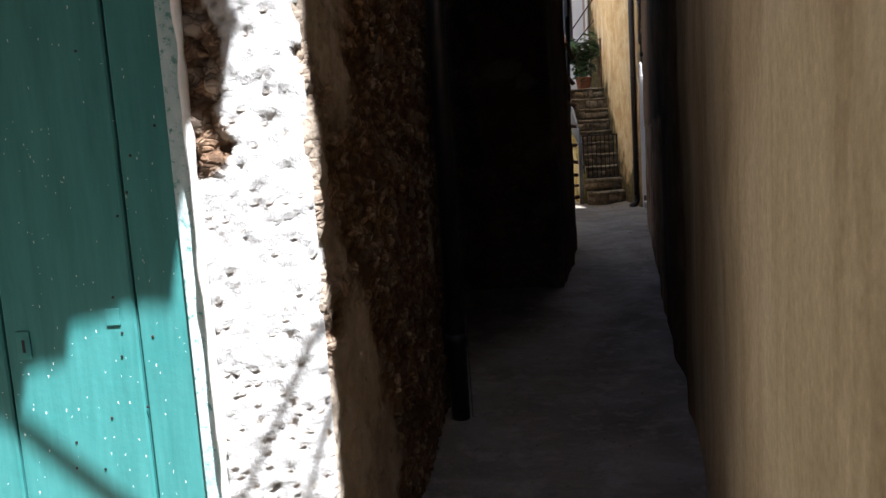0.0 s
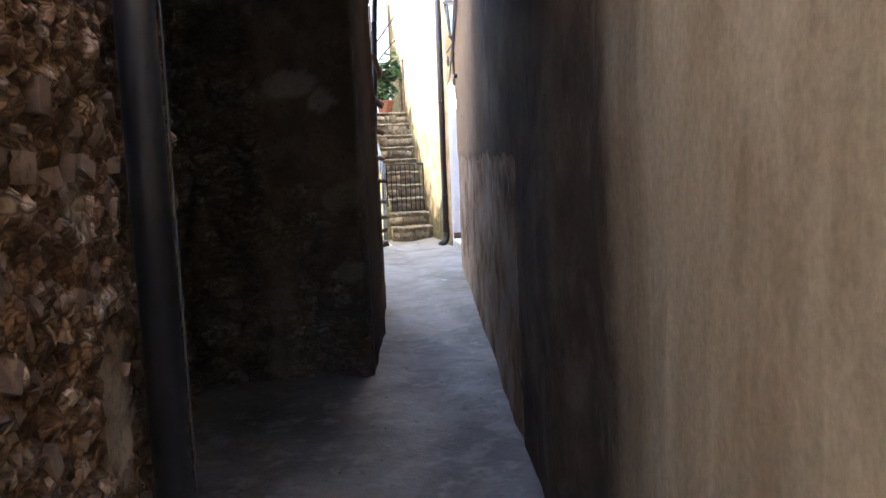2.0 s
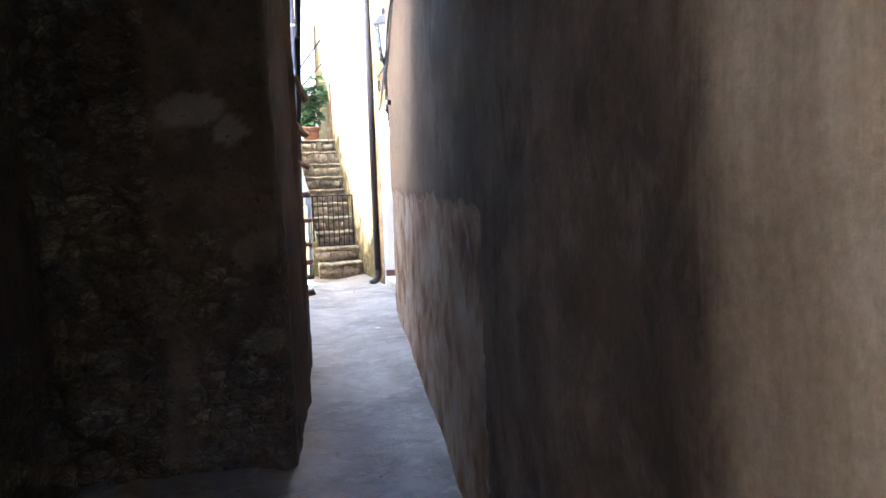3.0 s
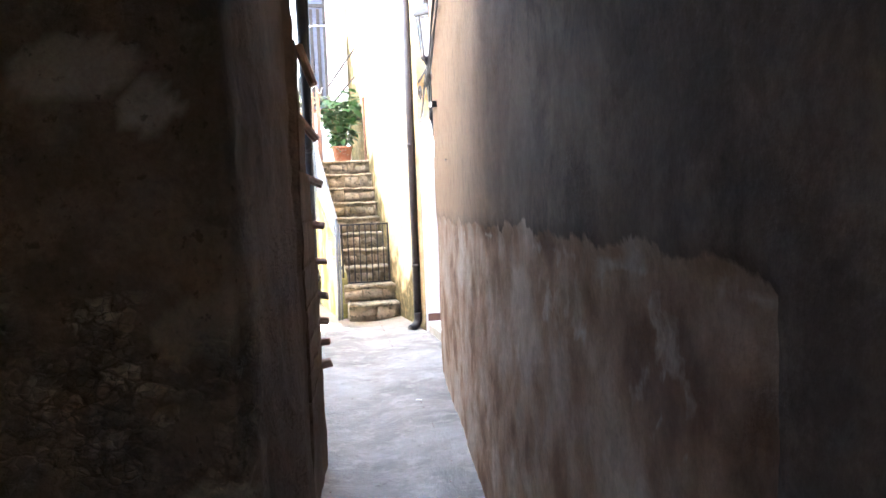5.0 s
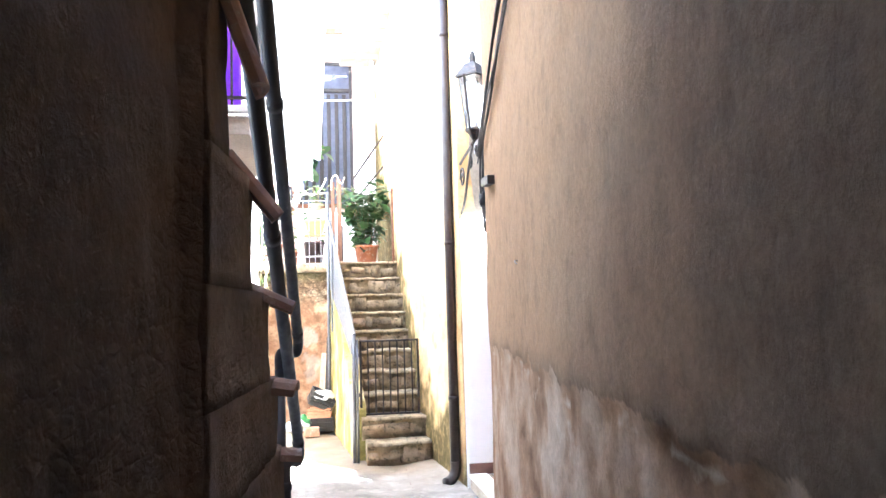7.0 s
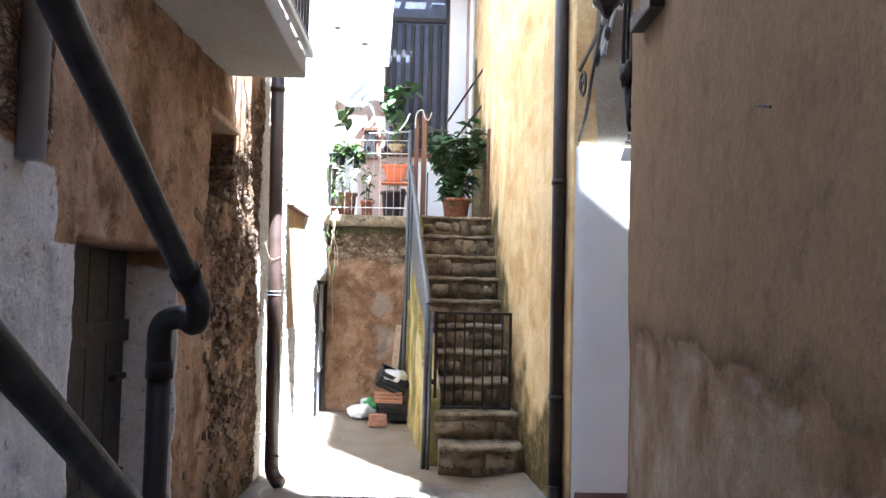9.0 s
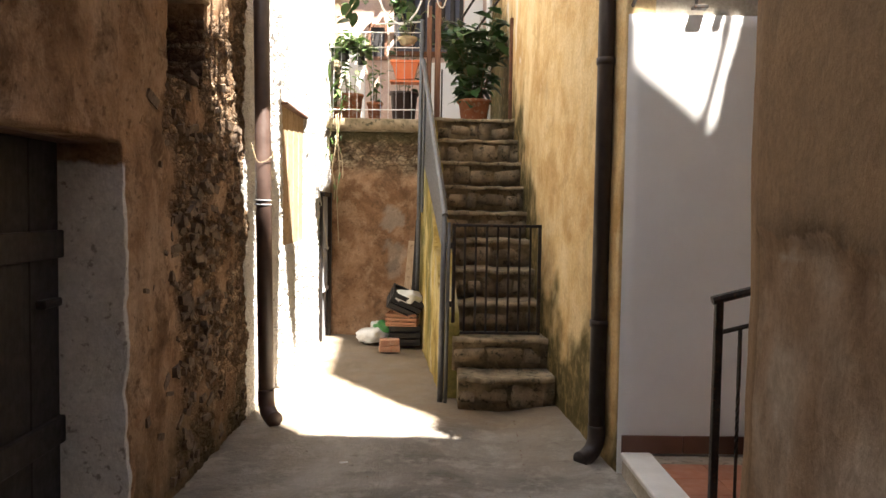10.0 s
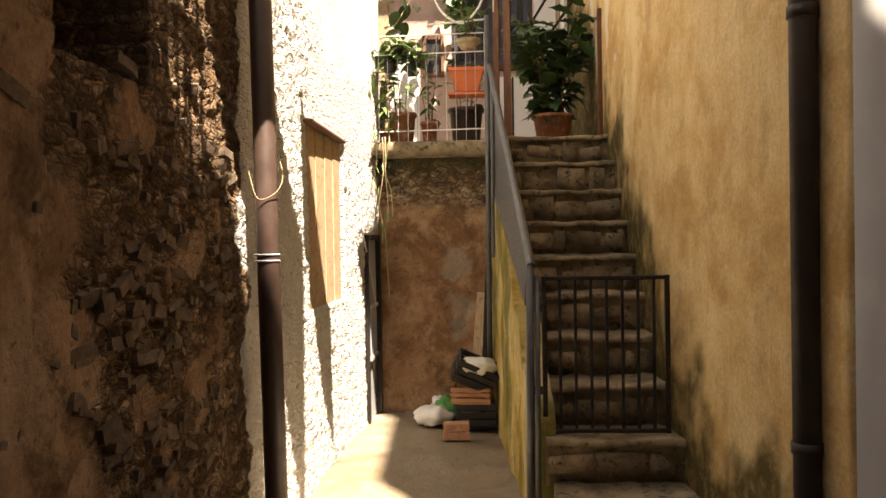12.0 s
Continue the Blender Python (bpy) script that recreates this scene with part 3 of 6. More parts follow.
def alley_left_fn(s, z, x, y):
    h, own, edge = rubble(s, z, 0.17, 3.3)
    bare = smooth01((fbm(s, z, 21, 1.1) - 0.12) * 4) * (0.2 if y > 6.05 and x > 0.38 else 0.7)
    off = 0.018 * nz(s, z, 5, 1.5) + 0.010 * fbm(s, z, 2, 6)
    off = off * (1 - bare) + (0.03 * h - 0.02) * bare
    if y > 5.95 and x > 0.38:
        off = off * 0.75 if y > 7.17 else off - 0.02 * (z - 0.3)
    if y > 5.8 and x < -0.14:
        # bulging rubble in the corner of the recess
        lump, own, edge = rubble(s, z, 0.21, 9.4, 1.3)
        k = smooth01((-0.14 - x) / 0.05)
        off += k * (0.07 * lump - 0.02 + 0.03 * fbm(s, z, 15, 3))
        bare = max(bare, 0.7 * k)
    whi = 0.0
    if y > 5.7 and x < 0.42 and y < 6.2:
        whi = max(blob(x, z, 0.03, 1.70, 0.17, 0.07, 1), blob(x, z, 0.17, 1.62, 0.09, 0.06, 2), 0.45 * blob(x, z, 0.26, 1.06, 0.10, 0.09, 3), 0.5 * blob(x, z, 0.30, 0.62, 0.09, 0.07, 4))
        off += 0.008 * whi
    # faint limewash colour lightens the recess in place of light from the mouth
    if y < 6.12:
        whi = max(whi, 0.15)
    # shade of the stretch past y 6, put into the colour
    deep_shade = 0.95 * smooth01((y - 6.05) / 0.2) * smooth01(0.75 + 0.9 * fbm(s, z * 0.4, 28, 2.5))
    return off, bare, whi, deep_shade, own, edge


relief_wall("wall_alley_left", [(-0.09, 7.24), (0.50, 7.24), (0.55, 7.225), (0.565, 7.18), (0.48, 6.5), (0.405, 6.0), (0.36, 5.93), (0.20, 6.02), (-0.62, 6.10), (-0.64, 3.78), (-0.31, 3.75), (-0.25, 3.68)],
            -0.05, 3.6, 0.35, 0.025, alley_left_fn, M_ALLEYL, label="dark plaster wall with pale patches, deep end shaded by colour")


# the wall's end steps down towards the courtyard: top of each course and how far it reaches
COURSES = [(2.03, 7.43), (1.745, 7.68), (1.51, 7.91), (1.30, 8.03), (1.11, 8.13), (0.94, 8.18), (0.795, 8.20), (0.68, 8.215), (0.565, 8.225)]
for (top, reach), low in zip(COURSES, [c[0] for c in COURSES[1:]] + [-0.05]):
    xe = 0.562 + 0.098 * (reach - 7.2)
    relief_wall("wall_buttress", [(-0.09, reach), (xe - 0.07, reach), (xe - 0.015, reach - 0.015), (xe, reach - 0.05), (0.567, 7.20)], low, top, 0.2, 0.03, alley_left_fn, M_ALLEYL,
                label="stepped dark end of the alley wall, shade in its colour")


def near_fn(s, z, x, y):
    h, own, edge = rubble(s, z, 0.075, 1.7, 1.3)
    h2, o2, e2 = rubble(s, z, 0.032, 5.1, 1.4)
    pl = smooth01((fbm(s, z, 31, 1.3) - 0.42 + 1.1 * smooth01((2.1 - y) / 0.5)) * 3)
    off = (0.017 * h + 0.009 * h2 - 0.016 + 0.016 * fbm(s, z, 13, 5)) * (1 - pl) + (0.014 * fbm(s, z, 3, 9) - 0.004) * pl
    return off + 0.009 * fbm(s, z, 9, 20), 1 - pl, 0.0, 0, 0.6 * own + 0.4 * o2, min(edge, 1.4 * e2)


relief_wall("wall_alley_stone", [(-0.25, 3.72), (-0.245, 2.4), (-0.252, 1.28)], -0.05, 3.6, 0.19, 0.013, near_fn, M_RUBBLE, label="brown rubble stone wall with crumbling mortar")


def facade_fn(s, z, x, y):
    h, own, edge = rubble(s, z, 0.06, 8.8, 1.2)
    f = fbm(s, z, 12, 16)
    bare = smooth01((fbm(s, z, 41, 3.0) - 0.45) * 6)
    off = 0.006 * f + 0.006 * nz(s, z, 4, 42) + 0.005 * nz(s, z, 8, 85) + 0.010 * h * bare - 0.03 * smooth01((0.03 - s) / 0.03) * (0.5 + fbm(s, z, 6, 9))
    pit = smooth01((fbm(s, z * 1.5, 77, 66.0, 3) - 0.5) * 9)
    crack = smooth01(1 - abs(fbm(s, z * 1.5, 55, 4.0, 3)) / 0.02) * smooth01(fbm(s, z, 91, 3) * 4)
    pit = max(pit, crack)
    raw = smooth01((-0.425 - x + 0.05 * fbm(s, z, 33, 7)) / 0.012) * smooth01((z - 1.13 + 0.06 * fbm(s, z, 35, 5)) / 0.02)
    return off - 0.012 * pit - 0.012 * raw + 0.012 * raw * h, raw, (1 - 0.75 * pit) * (1 - raw), 0, own, edge


relief_wall("wall_facade", [(-0.262, 1.262), (-1.9, 1.262)], -0.05, 3.6, 0.05, 0.01, facade_fn, M_RUBBLE, holes=[(0.225, 1.2, -0.05, 2.15)], label="limewashed rough stone facade beside the green door")


def court_fn(s, z, x, y):
    h, own, edge = rubble(s, z, 0.095, 6.6, 1.6)
    h2, o2, e2 = rubble(s, z, 0.04, 2.2, 1.4)
    f = fbm(s, z, 14, 1.6)
    rub = smooth01((y - 11.72 - 0.135 * (1.4 - min(z, 1.9)) + 0.55 * f) / 0.75) * smooth01((2.35 + 0.3 * f - z) / 0.2 + (y > 12.8) * 2)
    rub *= 1 - 0.55 * smooth01((fbm(s, z, 71, 3.4) - 0.18) * 4) * (y < 13.1)
    lime = smooth01((y - 13.30 + 0.10 * fbm(s, z, 2, 3)) / 0.08)
    white = smooth01((10.30 + 0.16 * (z < 1.5) - y + 0.05 * fbm(s, z, 3, 3)) / 0.04) * smooth01((1.76 + 0.1 * fbm(s, z, 4, 2) - z) / 0.06)
    jamb = smooth01((1.0 - abs(y - 11.51) / 0.05) * 3) * smooth01((1.5 - z) / 0.1) * 0.85
    grey = smooth01((10.28 - y + 0.05 * f) / 0.05) * smooth01((z - 1.76) / 0.06)
    off = 0.02 * nz(s, z, 5, 1.3) + 0.014 * fbm(s, z, 2, 6)
    off = off * (1 - rub) + (0.013 * h + 0.007 * h2 - 0.015 + 0.008 * fbm(s, z, 3, 18) + 0.02 * nz(s, z, 1, 1.4)) * rub
    off *= 1 - 0.3 * lime
    smooth_lime = lime * smooth01((y - 14.4) / 0.3) * smooth01((z - 1.9) / 0.2)
    off *= 1 - 0.75 * smooth_lime
    moss_or_light = 0.7 * smooth01((0.5 - z + 0.2 * f) / 0.4) * (1 - lime) * (y > 11.6)
    return off, min(1.0, rub + grey), max(0.94 * lime, white * 0.9, jamb), moss_or_light, 0.55 * own + 0.45 * o2, min(edge, 1.3 * e2)


CX = [(0.09, 16.32), (0.0, 15.5), (-0.06, 13.6), (-0.09, 11.6), (-0.12, 8.3)]
relief_wall("wall_court_left", CX, -0.05, 3.4, 0.5, 0.017, court_fn, M_COURT,
            holes=[(16.32 - 11.51, 16.32 - 10.43, -0.05, 1.52), (16.32 - 12.50, 16.32 - 11.97, 1.85, 2.27), (16.32 - 15.28, 16.32 - 14.38, 1.0, 2.03), (16.32 - 16.22, 16.32 - 15.80, -0.05, 1.42)],
            label="rubble and orange plaster house wall, limewashed further on")


def yellow_fn(s, z, x, y):
    off = 0.014 * nz(s, z, 5, 1.1) + 0.004 * fbm(s, z, 2, 6)
    f = fbm(s, z, 3, 2.2)
    stair = 0.1 + max(0.0, (y - 13.5) * 0.82)
    moss_or_light = smooth01((stair + 0.62 - z + 0.55 * f + 0.25 * fbm(s, z, 44, 6)) / 0.5)
    wash = smooth01((fbm(s, z * 0.5, 17, 3.2) - 0.28) * 4) * smooth01((y - 14.6) / 1.0) * smooth01((z - 1.4) / 0.4)
    return off, 0, wash * 0.7, moss_or_light, 0.5, 1


relief_wall("wall_yellow", [(1.969, 12.43), (1.952, 12.62), (1.885, 13.4), (1.825, 14.2), (1.80, 16.2), (1.78, 18.7)], -0.05, 5.45, 0.4, 0.04, yellow_fn, M_YELLOW, label="mottled yellow plaster wall along the stairs")
relief_wall("wall_porch_white", [(2.78, 12.415), (1.975, 12.415)], -0.05, 2.24, 0.3, 0.06, flat_fn(0.004, 2.0), M_WHITE, label="white limewashed porch wall")
relief_wall("wall_porch_upper", [(4.2, 12.44), (1.975, 12.44)], 2.24, 5.45, 0.3, 0.08, flat_fn(0.008, 2.0, 3), M_GREYPL, label="weathered beige plaster wall above the porch")
relief_wall("wall_porch_far", [(4.2, 12.415), (3.62, 12.415)], -0.05, 2.24, 0.3, 0.2, flat_fn(0.004, 2.0), M_WHITE)
relief_wall("wall_porch_end", [(4.2, 10.42), (4.2, 12.44)], -0.05, 5.45, 0.3, 0.2, flat_fn(0.004, 2.0), M_GREYPL)


def terr_fn(s, z, x, y):
    h, own, edge = rubble(s, z, 0.16, 4.1, 1.5)
    f = fbm(s, z, 6, 1.6)
    top = smooth01((z - 1.62 + 0.2 * f) / 0.15)
    gp = 0.45 * max(blob(x, z, 0.66, 1.18, 0.11, 0.14, 3), 0.8 * blob(x, z, 0.72, 0.78, 0.11, 0.17, 5))
    off = 0.018 * fbm(s, z, 2, 5) + 0.026 * top * h
    moss_or_light = 0.8 * smooth01((z - 1.86) / 0.1)
    return off, top, gp, moss_or_light, own, edge


relief_wall("wall_terrace", [(1.05, 16.24), (0.02, 16.24)], -0.05, 2.02, 0.3, 0.03, terr_fn, M_TERR, label="orange-brown plastered retaining wall of the terrace")


def plain_block(name, poly, z0, z1, material, label):
    bm = bmesh.new()
    lo = [bm.verts.new((x, y, z0)) for x, y in poly]
    hi = [bm.verts.new((x, y, z1)) for x, y in poly]
    bm.faces.new(lo[::-1])
    bm.faces.new(hi)
    for i in range(len(poly)):
        j = (i + 1) % len(poly)
        bm.faces.new((lo[i], lo[j], hi[j], hi[i]))
    return setting(part(name, bm, material), label, "wall")


# unseen masses above the right wall, sized for the shadows and bounce wanted
plain_block("wall_upper_mouth", [(0.42, 0.42), (4.5, 0.42), (4.5, 2.9), (0.775, 2.9), (0.71, 2.4)], 3.85, 5.3, M_PLAIN, "unseen plaster mass above the alley mouth, sized for light")
plain_block("wall_upper_right", [(0.775, 2.902), (4.5, 2.902), (4.5, 10.40), (1.83, 10.38), (1.72, 10.2), (1.54, 9.0), (1.24, 6.72), (0.99, 4.87)], 3.85, 6.25, M_PLAIN, "unseen plaster mass over the alley, height set by its shadow")
plain_block("wall_upper_ridge", [(0.85, 3.3), (4.5, 3.3), (4.5, 8.9), (1.53, 8.9), (1.24, 6.72), (0.99, 4.87)], 6.25, 8.8, M_PLAIN, "unseen block over the alley keeping sun off the courtyard wall")
plain_block("wall_upper_left", [(-5.0, 1.3), (-0.27, 1.3), (-0.27, 3.3), (0.40, 6.0), (0.56, 8.38), (-5.0, 8.38)], 3.6, 7.4, M_PLAIN, "plain plaster upper storey")
plain_block("wall_upper_court", [(-4.0, 8.4), (-0.13, 8.4), (-0.10, 11.6), (-0.07, 13.6), (-0.01, 15.5), (0.05, 16.8), (-4.0, 16.8)], 3.4, 7.6, M_WHITE, "limewashed upper storey of the courtyard house")
plain_block("wall_facade_far", [(-5.0, 1.262), (-1.9, 1.262), (-1.9, 1.6), (-5.0, 1.6)], -0.05, 3.6, M_PLAIN, "plain plaster facade along the street")
# two unseen street walls added to cut sky and bounce on the green door
plain_block("wall_street_end", [(-8, -3.6), (8, -3.6), (8, -3.2), (-8, -3.2)], -0.05, 6.5, M_PLAIN, "unseen plaster wall across the street, placed to dim the door")
plain_block("wall_street_left", [(-5.4, -3.2), (-5, -3.2), (-5, 1.262), (-5.4, 1.262)], -0.05, 7.5, M_PLAIN, "unseen plaster wall along the street, raised to cut skylight")
# unseen slab added to darken the middle stretch of the alley
setting(part("ceiling", boxes((-0.95, 1.6, 2.95, 6.7, 2.8, 3.45)), M_PLAIN), "unseen slab over the alley, set low to darken it", "ceiling")


def roof_tile(bm, length=0.4, r=0.085, t=0.014, n=7, flare=0.85):
    """A half-barrel tile along +x from the origin, hollow below."""
    rings = []
    for x, k in ((0.0, 1.0), (length, flare)):
        o = [bm.verts.new((x, r * k * math.cos(math.pi * i / n), r * k * math.sin(math.pi * i / n))) for i in range(n + 1)]
        q = [bm.verts.new((x, (r * k - t) * math.cos(math.pi * i / n), (r * k - t) * math.sin(math.pi * i / n))) for i in range(n + 1)]
        rings.append((o, q))
    (a, b), (c, d) = rings
    for i in range(n):
        bm.faces.new((a[i], a[i + 1], c[i + 1], c[i]))
        bm.faces.new((b[i + 1], b[i], d[i], d[i + 1]))
        bm.faces.new((a[i + 1], a[i], b[i], b[i + 1]))
        bm.faces.new((c[i], c[i + 1], d[i + 1], d[i]))
    bm.faces.new((a[0], c[0], d[0], b[0]))
    bm.faces.new((c[n], a[n], b[n], d[n]))
    return bm


# unseen tiled canopy, shaped to throw the jagged shadow on the green door
roof = thing("tiled_canopy", "unseen low terracotta tiled canopy over the green door", "roof")
# outline solved from that shadow; run back to y -2.9 to dim the door
EDGE = [(0.24, 1.25), (0.05, 0.56), (0.04, 0.41), (-0.32, 0.244), (-0.80, 0.02), (-0.80, -2.9)]
bm = bmesh.new()
_pl = [(-3.0, 1.25)] + EDGE + [(-3.0, -2.9)]
_lo = [bm.verts.new((x, y, 3.20)) for x, y in _pl]
_hi = [bm.verts.new((x, y, 3.25)) for x, y in _pl]
bm.faces.new(_lo)
bm.faces.new(_hi[::-1])
for i in range(len(_pl)):
    j = (i + 1) % len(_pl)
    bm.faces.new((_lo[i], _hi[i], _hi[j], _lo[j]))
part("roof_deck", bm, M_BROWNWOOD, roof)
_rt = part("roof_tile", roof_tile(bmesh.new(), 0.5, 0.055), M_TILE, roof)
k = 0
for (xa, ya), (xb, yb) in zip(EDGE, EDGE[1:]):
    m_ = max(1, round(math.hypot(xb - xa, yb - ya) / 0.075))
    for q in range(m_):
        f = (q + 0.5) / m_
        m = pose(xa + (xb - xa) * f - 0.43 + 0.05 * random.random(), ya + (yb - ya) * f, 3.262, 0, 3, 4 * random.uniform(-1, 1))
        if k == 0:
            _rt.matrix_basis = m
        else:
            clone(_rt, m, roof)
        k += 1


def sun_cutouts():
    """Unseen thin slabs over the alley, cut to shape the sun in the courtyard."""
    # outline solved from the sun patches on the ground, house wall and porch
    prof = [(1.2, 6.75), (1.38, 7.05), (1.62, 7.60), (1.82, 8.25), (1.95, 8.3), (2.13, 7.9), (2.14, 6.27), (3.19, 6.24), (3.0, 6.69), (3.22, 7.35), (3.22, 7.85), (3.40, 7.85), (3.40, 6.86), (3.72, 6.595),
            (3.735, 6.60), (3.85, 7.09), (3.88, 7.5), (3.92, 7.5), (3.885, 7.09), (3.765, 6.55), (3.81, 6.52), (3.88, 6.95), (3.93, 7.09), (3.98, 7.5), (4.0, 8.0), (4.6, 8.0), (4.6, 5.9), (1.75, 5.9), (1.75, 4.5), (1.2, 4.5)]
    # second unseen slab, added to keep the foot of the stairs in shade
    tall = [(3.22, 7.86), (5.4, 7.86), (5.4, 14.5), (4.1, 14.5), (4.1, 13.6), (3.22, 10.2)]
    for name, outline, y0, y1, label in (("wall_roof_end", prof, 10.39, 10.31, "unseen cut-out slab shaping the sun in the courtyard"), ("wall_tall_house", tall[::-1], 10.39, 10.31, "unseen slab shading the foot of the stairs")):
        bm = bmesh.new()
        lo = [bm.verts.new((x, y0, z)) for x, z in outline]
        hi = [bm.verts.new((x, y1, z)) for x, z in outline]
        bm.faces.new(lo)
        bm.faces.new(hi[::-1])
        for i in range(len(outline)):
            j = (i + 1) % len(outline)
            bm.faces.new((lo[j], lo[i], hi[i], hi[j]))
        setting(part(name, bm, M_PLAIN), label, "wall")


sun_cutouts()

# ---- stairs and terrace ----
stairs = thing("staircase", "steep mossy stone staircase with ten worn steps", "staircase")
RISE, RUN, SY = 0.2125, 0.257, 13.63


def step_mesh(i):
    x0 = (1.235, 1.20)[i] if i < 2 else 1.175 - 0.0135 * i
    x1 = 1.86
    y0, y1, zt = SY + RUN * i, SY + RUN * (i + 1) + (0.04 if i < 9 else 0), RISE * (i + 1)
    bm = bmesh.new()
    nx, nprof = 26, [(0.03, -RISE - 0.02), (0.022, -0.12), (0.012, -0.046), (0.001, -0.04), (-0.004, -0.03), (-0.003, -0.006), (0.008, 0.0), (0.12, -0.004), (y1 - y0, 0.0), (y1 - y0, -RISE - 0.02)]
    rows = []
    for a in range(nx + 1):
        x = x0 + (x1 - x0) * a / nx
        row = []
        for k, (dy, dz) in enumerate(nprof):
            w = 0.020 * fbm(x, dz * 0.6, i * 3.1, 7) + 0.012 * nz(x, dz, i * 5.3, 18) + (0.02 * rubble(x, dz + i, 0.17, 1.3 + i, 1.0)[0] - 0.02 if k < 3 else 0)
            row.append(bm.verts.new((x, y0 + dy - w, zt + dz + 0.013 * fbm(x, i, 5, 6) * (0 < k < 9) + 0.006 * nz(x, i, 7, 21) * (2 < k < 7) - 0.012 * math.exp(-((x - 1.5) / 0.2) ** 2) * (3 < k < 8))))
        rows.append(row)
    m = len(nprof)
    for a, b in zip(rows, rows[1:]):
        for k in range(m):
            bm.faces.new((a[k], b[k], b[(k + 1) % m], a[(k + 1) % m]))
    bm.faces.new(rows[0])
    bm.faces.new(rows[-1][::-1])
    return bm


for i in range(10):
    part("step", step_mesh(i), M_STEPBODY, stairs, "", True)


def lump_mesh(seed, sx, sy, sz, rnd_=0.3):
    """A worn stone block about the origin."""
    bm = bmesh.new()
    bmesh.ops.create_cube(bm, size=1.0)
    bmesh.ops.subdivide_edges(bm, edges=bm.edges[:], cuts=1, use_grid_fill=True)
    for v in bm.verts:
        c = v.co.normalized() * 0.62
        v.co = v.co.lerp(c, rnd_)
        v.co += Vector((nz(v.co.x, v.co.y, seed, 2), nz(v.co.y, v.co.z, seed + 5, 2), nz(v.co.z, v.co.x, seed + 9, 2))) * 0.14
        v.co.x *= sx
        v.co.y *= sy
        v.co.z *= sz
    return bm


_lumps = []
for k in range(5):
    o = part("riser_stone", lump_mesh(k * 1.7, 1, 1, 1), M_STEP, stairs, "", True)
    _lumps.append(o)
_n = 0
rnd = random.Random(4)
for i in range(10):
    x = ((1.235, 1.20)[i] if i < 2 else 1.175 - 0.0135 * i) + 0.01
    while x < 1.76:
        w = rnd.uniform(0.05, 0.24)
        w = min(w, 1.80 - x)
        hgt = rnd.uniform(0.06, 0.125)
        m = Matrix.Translation((x + w / 2, SY + RUN * i + 0.046 + 0.012 * rnd.random(), RISE * i + 0.075 + 0.025 * rnd.random())) @ Matrix.Diagonal((w * 1.02, 0.07, hgt * 1.25, 1)) @ pose(0, 0, 0, rnd.uniform(-8, 8), rnd.uniform(-6, 6), rnd.uniform(-6, 6))
        if _n < 5:
            _lumps[_n].matrix_basis = m
        else:
            clone(_lumps[_n % 5], m, stairs)
        _n += 1
        x += w + rnd.uniform(0.005, 0.03)


def stair_side():
    """Mossy ochre flank of the stairs."""
    n, m = 70, 40
    verts, att = [], {"rub": [], "whi": [], "mos": [], "cel": [], "joi": []}
    for a in range(n + 1):
        f = a / n
        x, y = 1.13 + (0.945 - 1.13) * f, 13.93 + 2.24 * f
        top = min(2.12, 0.24 + 0.80 * (y - 13.62))
        for b in range(m + 1):
            z = -0.03 + (top + 0.03) * b / m
            off = 0.014 * fbm(y, z, 3, 4)
            verts.append((x - off, y, z))
            att["rub"].append(0.0)
            att["whi"].append(0.5 * smooth01((fbm(y, z * 0.4, 8, 4) - 0.25) * 4))
            att["mos"].append(smooth01(0.5 + 1.4 * fbm(y, z * 0.35, 19, 3.5)) * 0.9)
            att["cel"].append(0.5)
            att["joi"].append(1.0)
    q = m + 1
    faces = [(a * q + b, a * q + b + 1, (a + 1) * q + b + 1, (a + 1) * q + b) for a in range(n) for b in range(m)]
    base = len(verts)
    for a in range(n + 1):
        for b in (0, m):
            v = verts[a * q + b]
            verts.append((v[0] + 0.12, v[1], v[2]))
            for k in att:
                att[k].append(att[k][a * q + b])
    for a in range(n):
        faces.append((a * q + m, base + 2 * a + 1, base + 2 * a + 3, (a + 1) * q + m))
    faces.append(tuple(b for b in range(m, -1, -1)) + (base, base + 1))
    me = bpy.data.meshes.new("flank")
    me.from_pydata(verts, [], faces)
    for k, v in att.items():
        me.attributes.new(k, "FLOAT", "POINT").data.foreach_set("value", v)
    me.polygons.foreach_set("use_smooth", [True] * len(faces))
    me.materials.append(M_OCHRESIDE)
    o = new("flank", me)
    o.parent = stairs
    tagged(o, "mossy yellow plaster flank")


stair_side()

setting(part("floor_terrace", boxes((0.0, 1.0, 16.26, 18.62, 2.0, 2.10), (0.93, 1.82, 16.19, 18.62, 1.9, 2.118)), M_TREAD), "cement floor of the upper terrace", "floor")


def ledge():
    bm = bmesh.new()
    n = 40
    rows = []
    for a in range(n + 1):
        x = 0.02 + 0.95 * a / n
        j = 0.015 * fbm(x, 0, 2, 6)
        rows.append([bm.verts.new(p) for p in ((x, 16.06 + j, 2.02 - j), (x, 16.045 + j, 2.06), (x, 16.055 + j, 2.11 + 0.5 * j), (x, 16.12, 2.125 + 0.4 * j), (x, 16.34, 2.12), (x, 16.34, 2.0))])
    for a, b in zip(rows, rows[1:]):
        for k in range(6):
            bm.faces.new((a[k], b[k], b[(k + 1) % 6], a[(k + 1) % 6]))
    bm.faces.new(rows[0])
    bm.faces.new(rows[-1][::-1])
    return bm


setting(part("trim_ledge", ledge(), M_STEPBODY, None, "", True), "worn mossy stone coping of the terrace", "ledge")

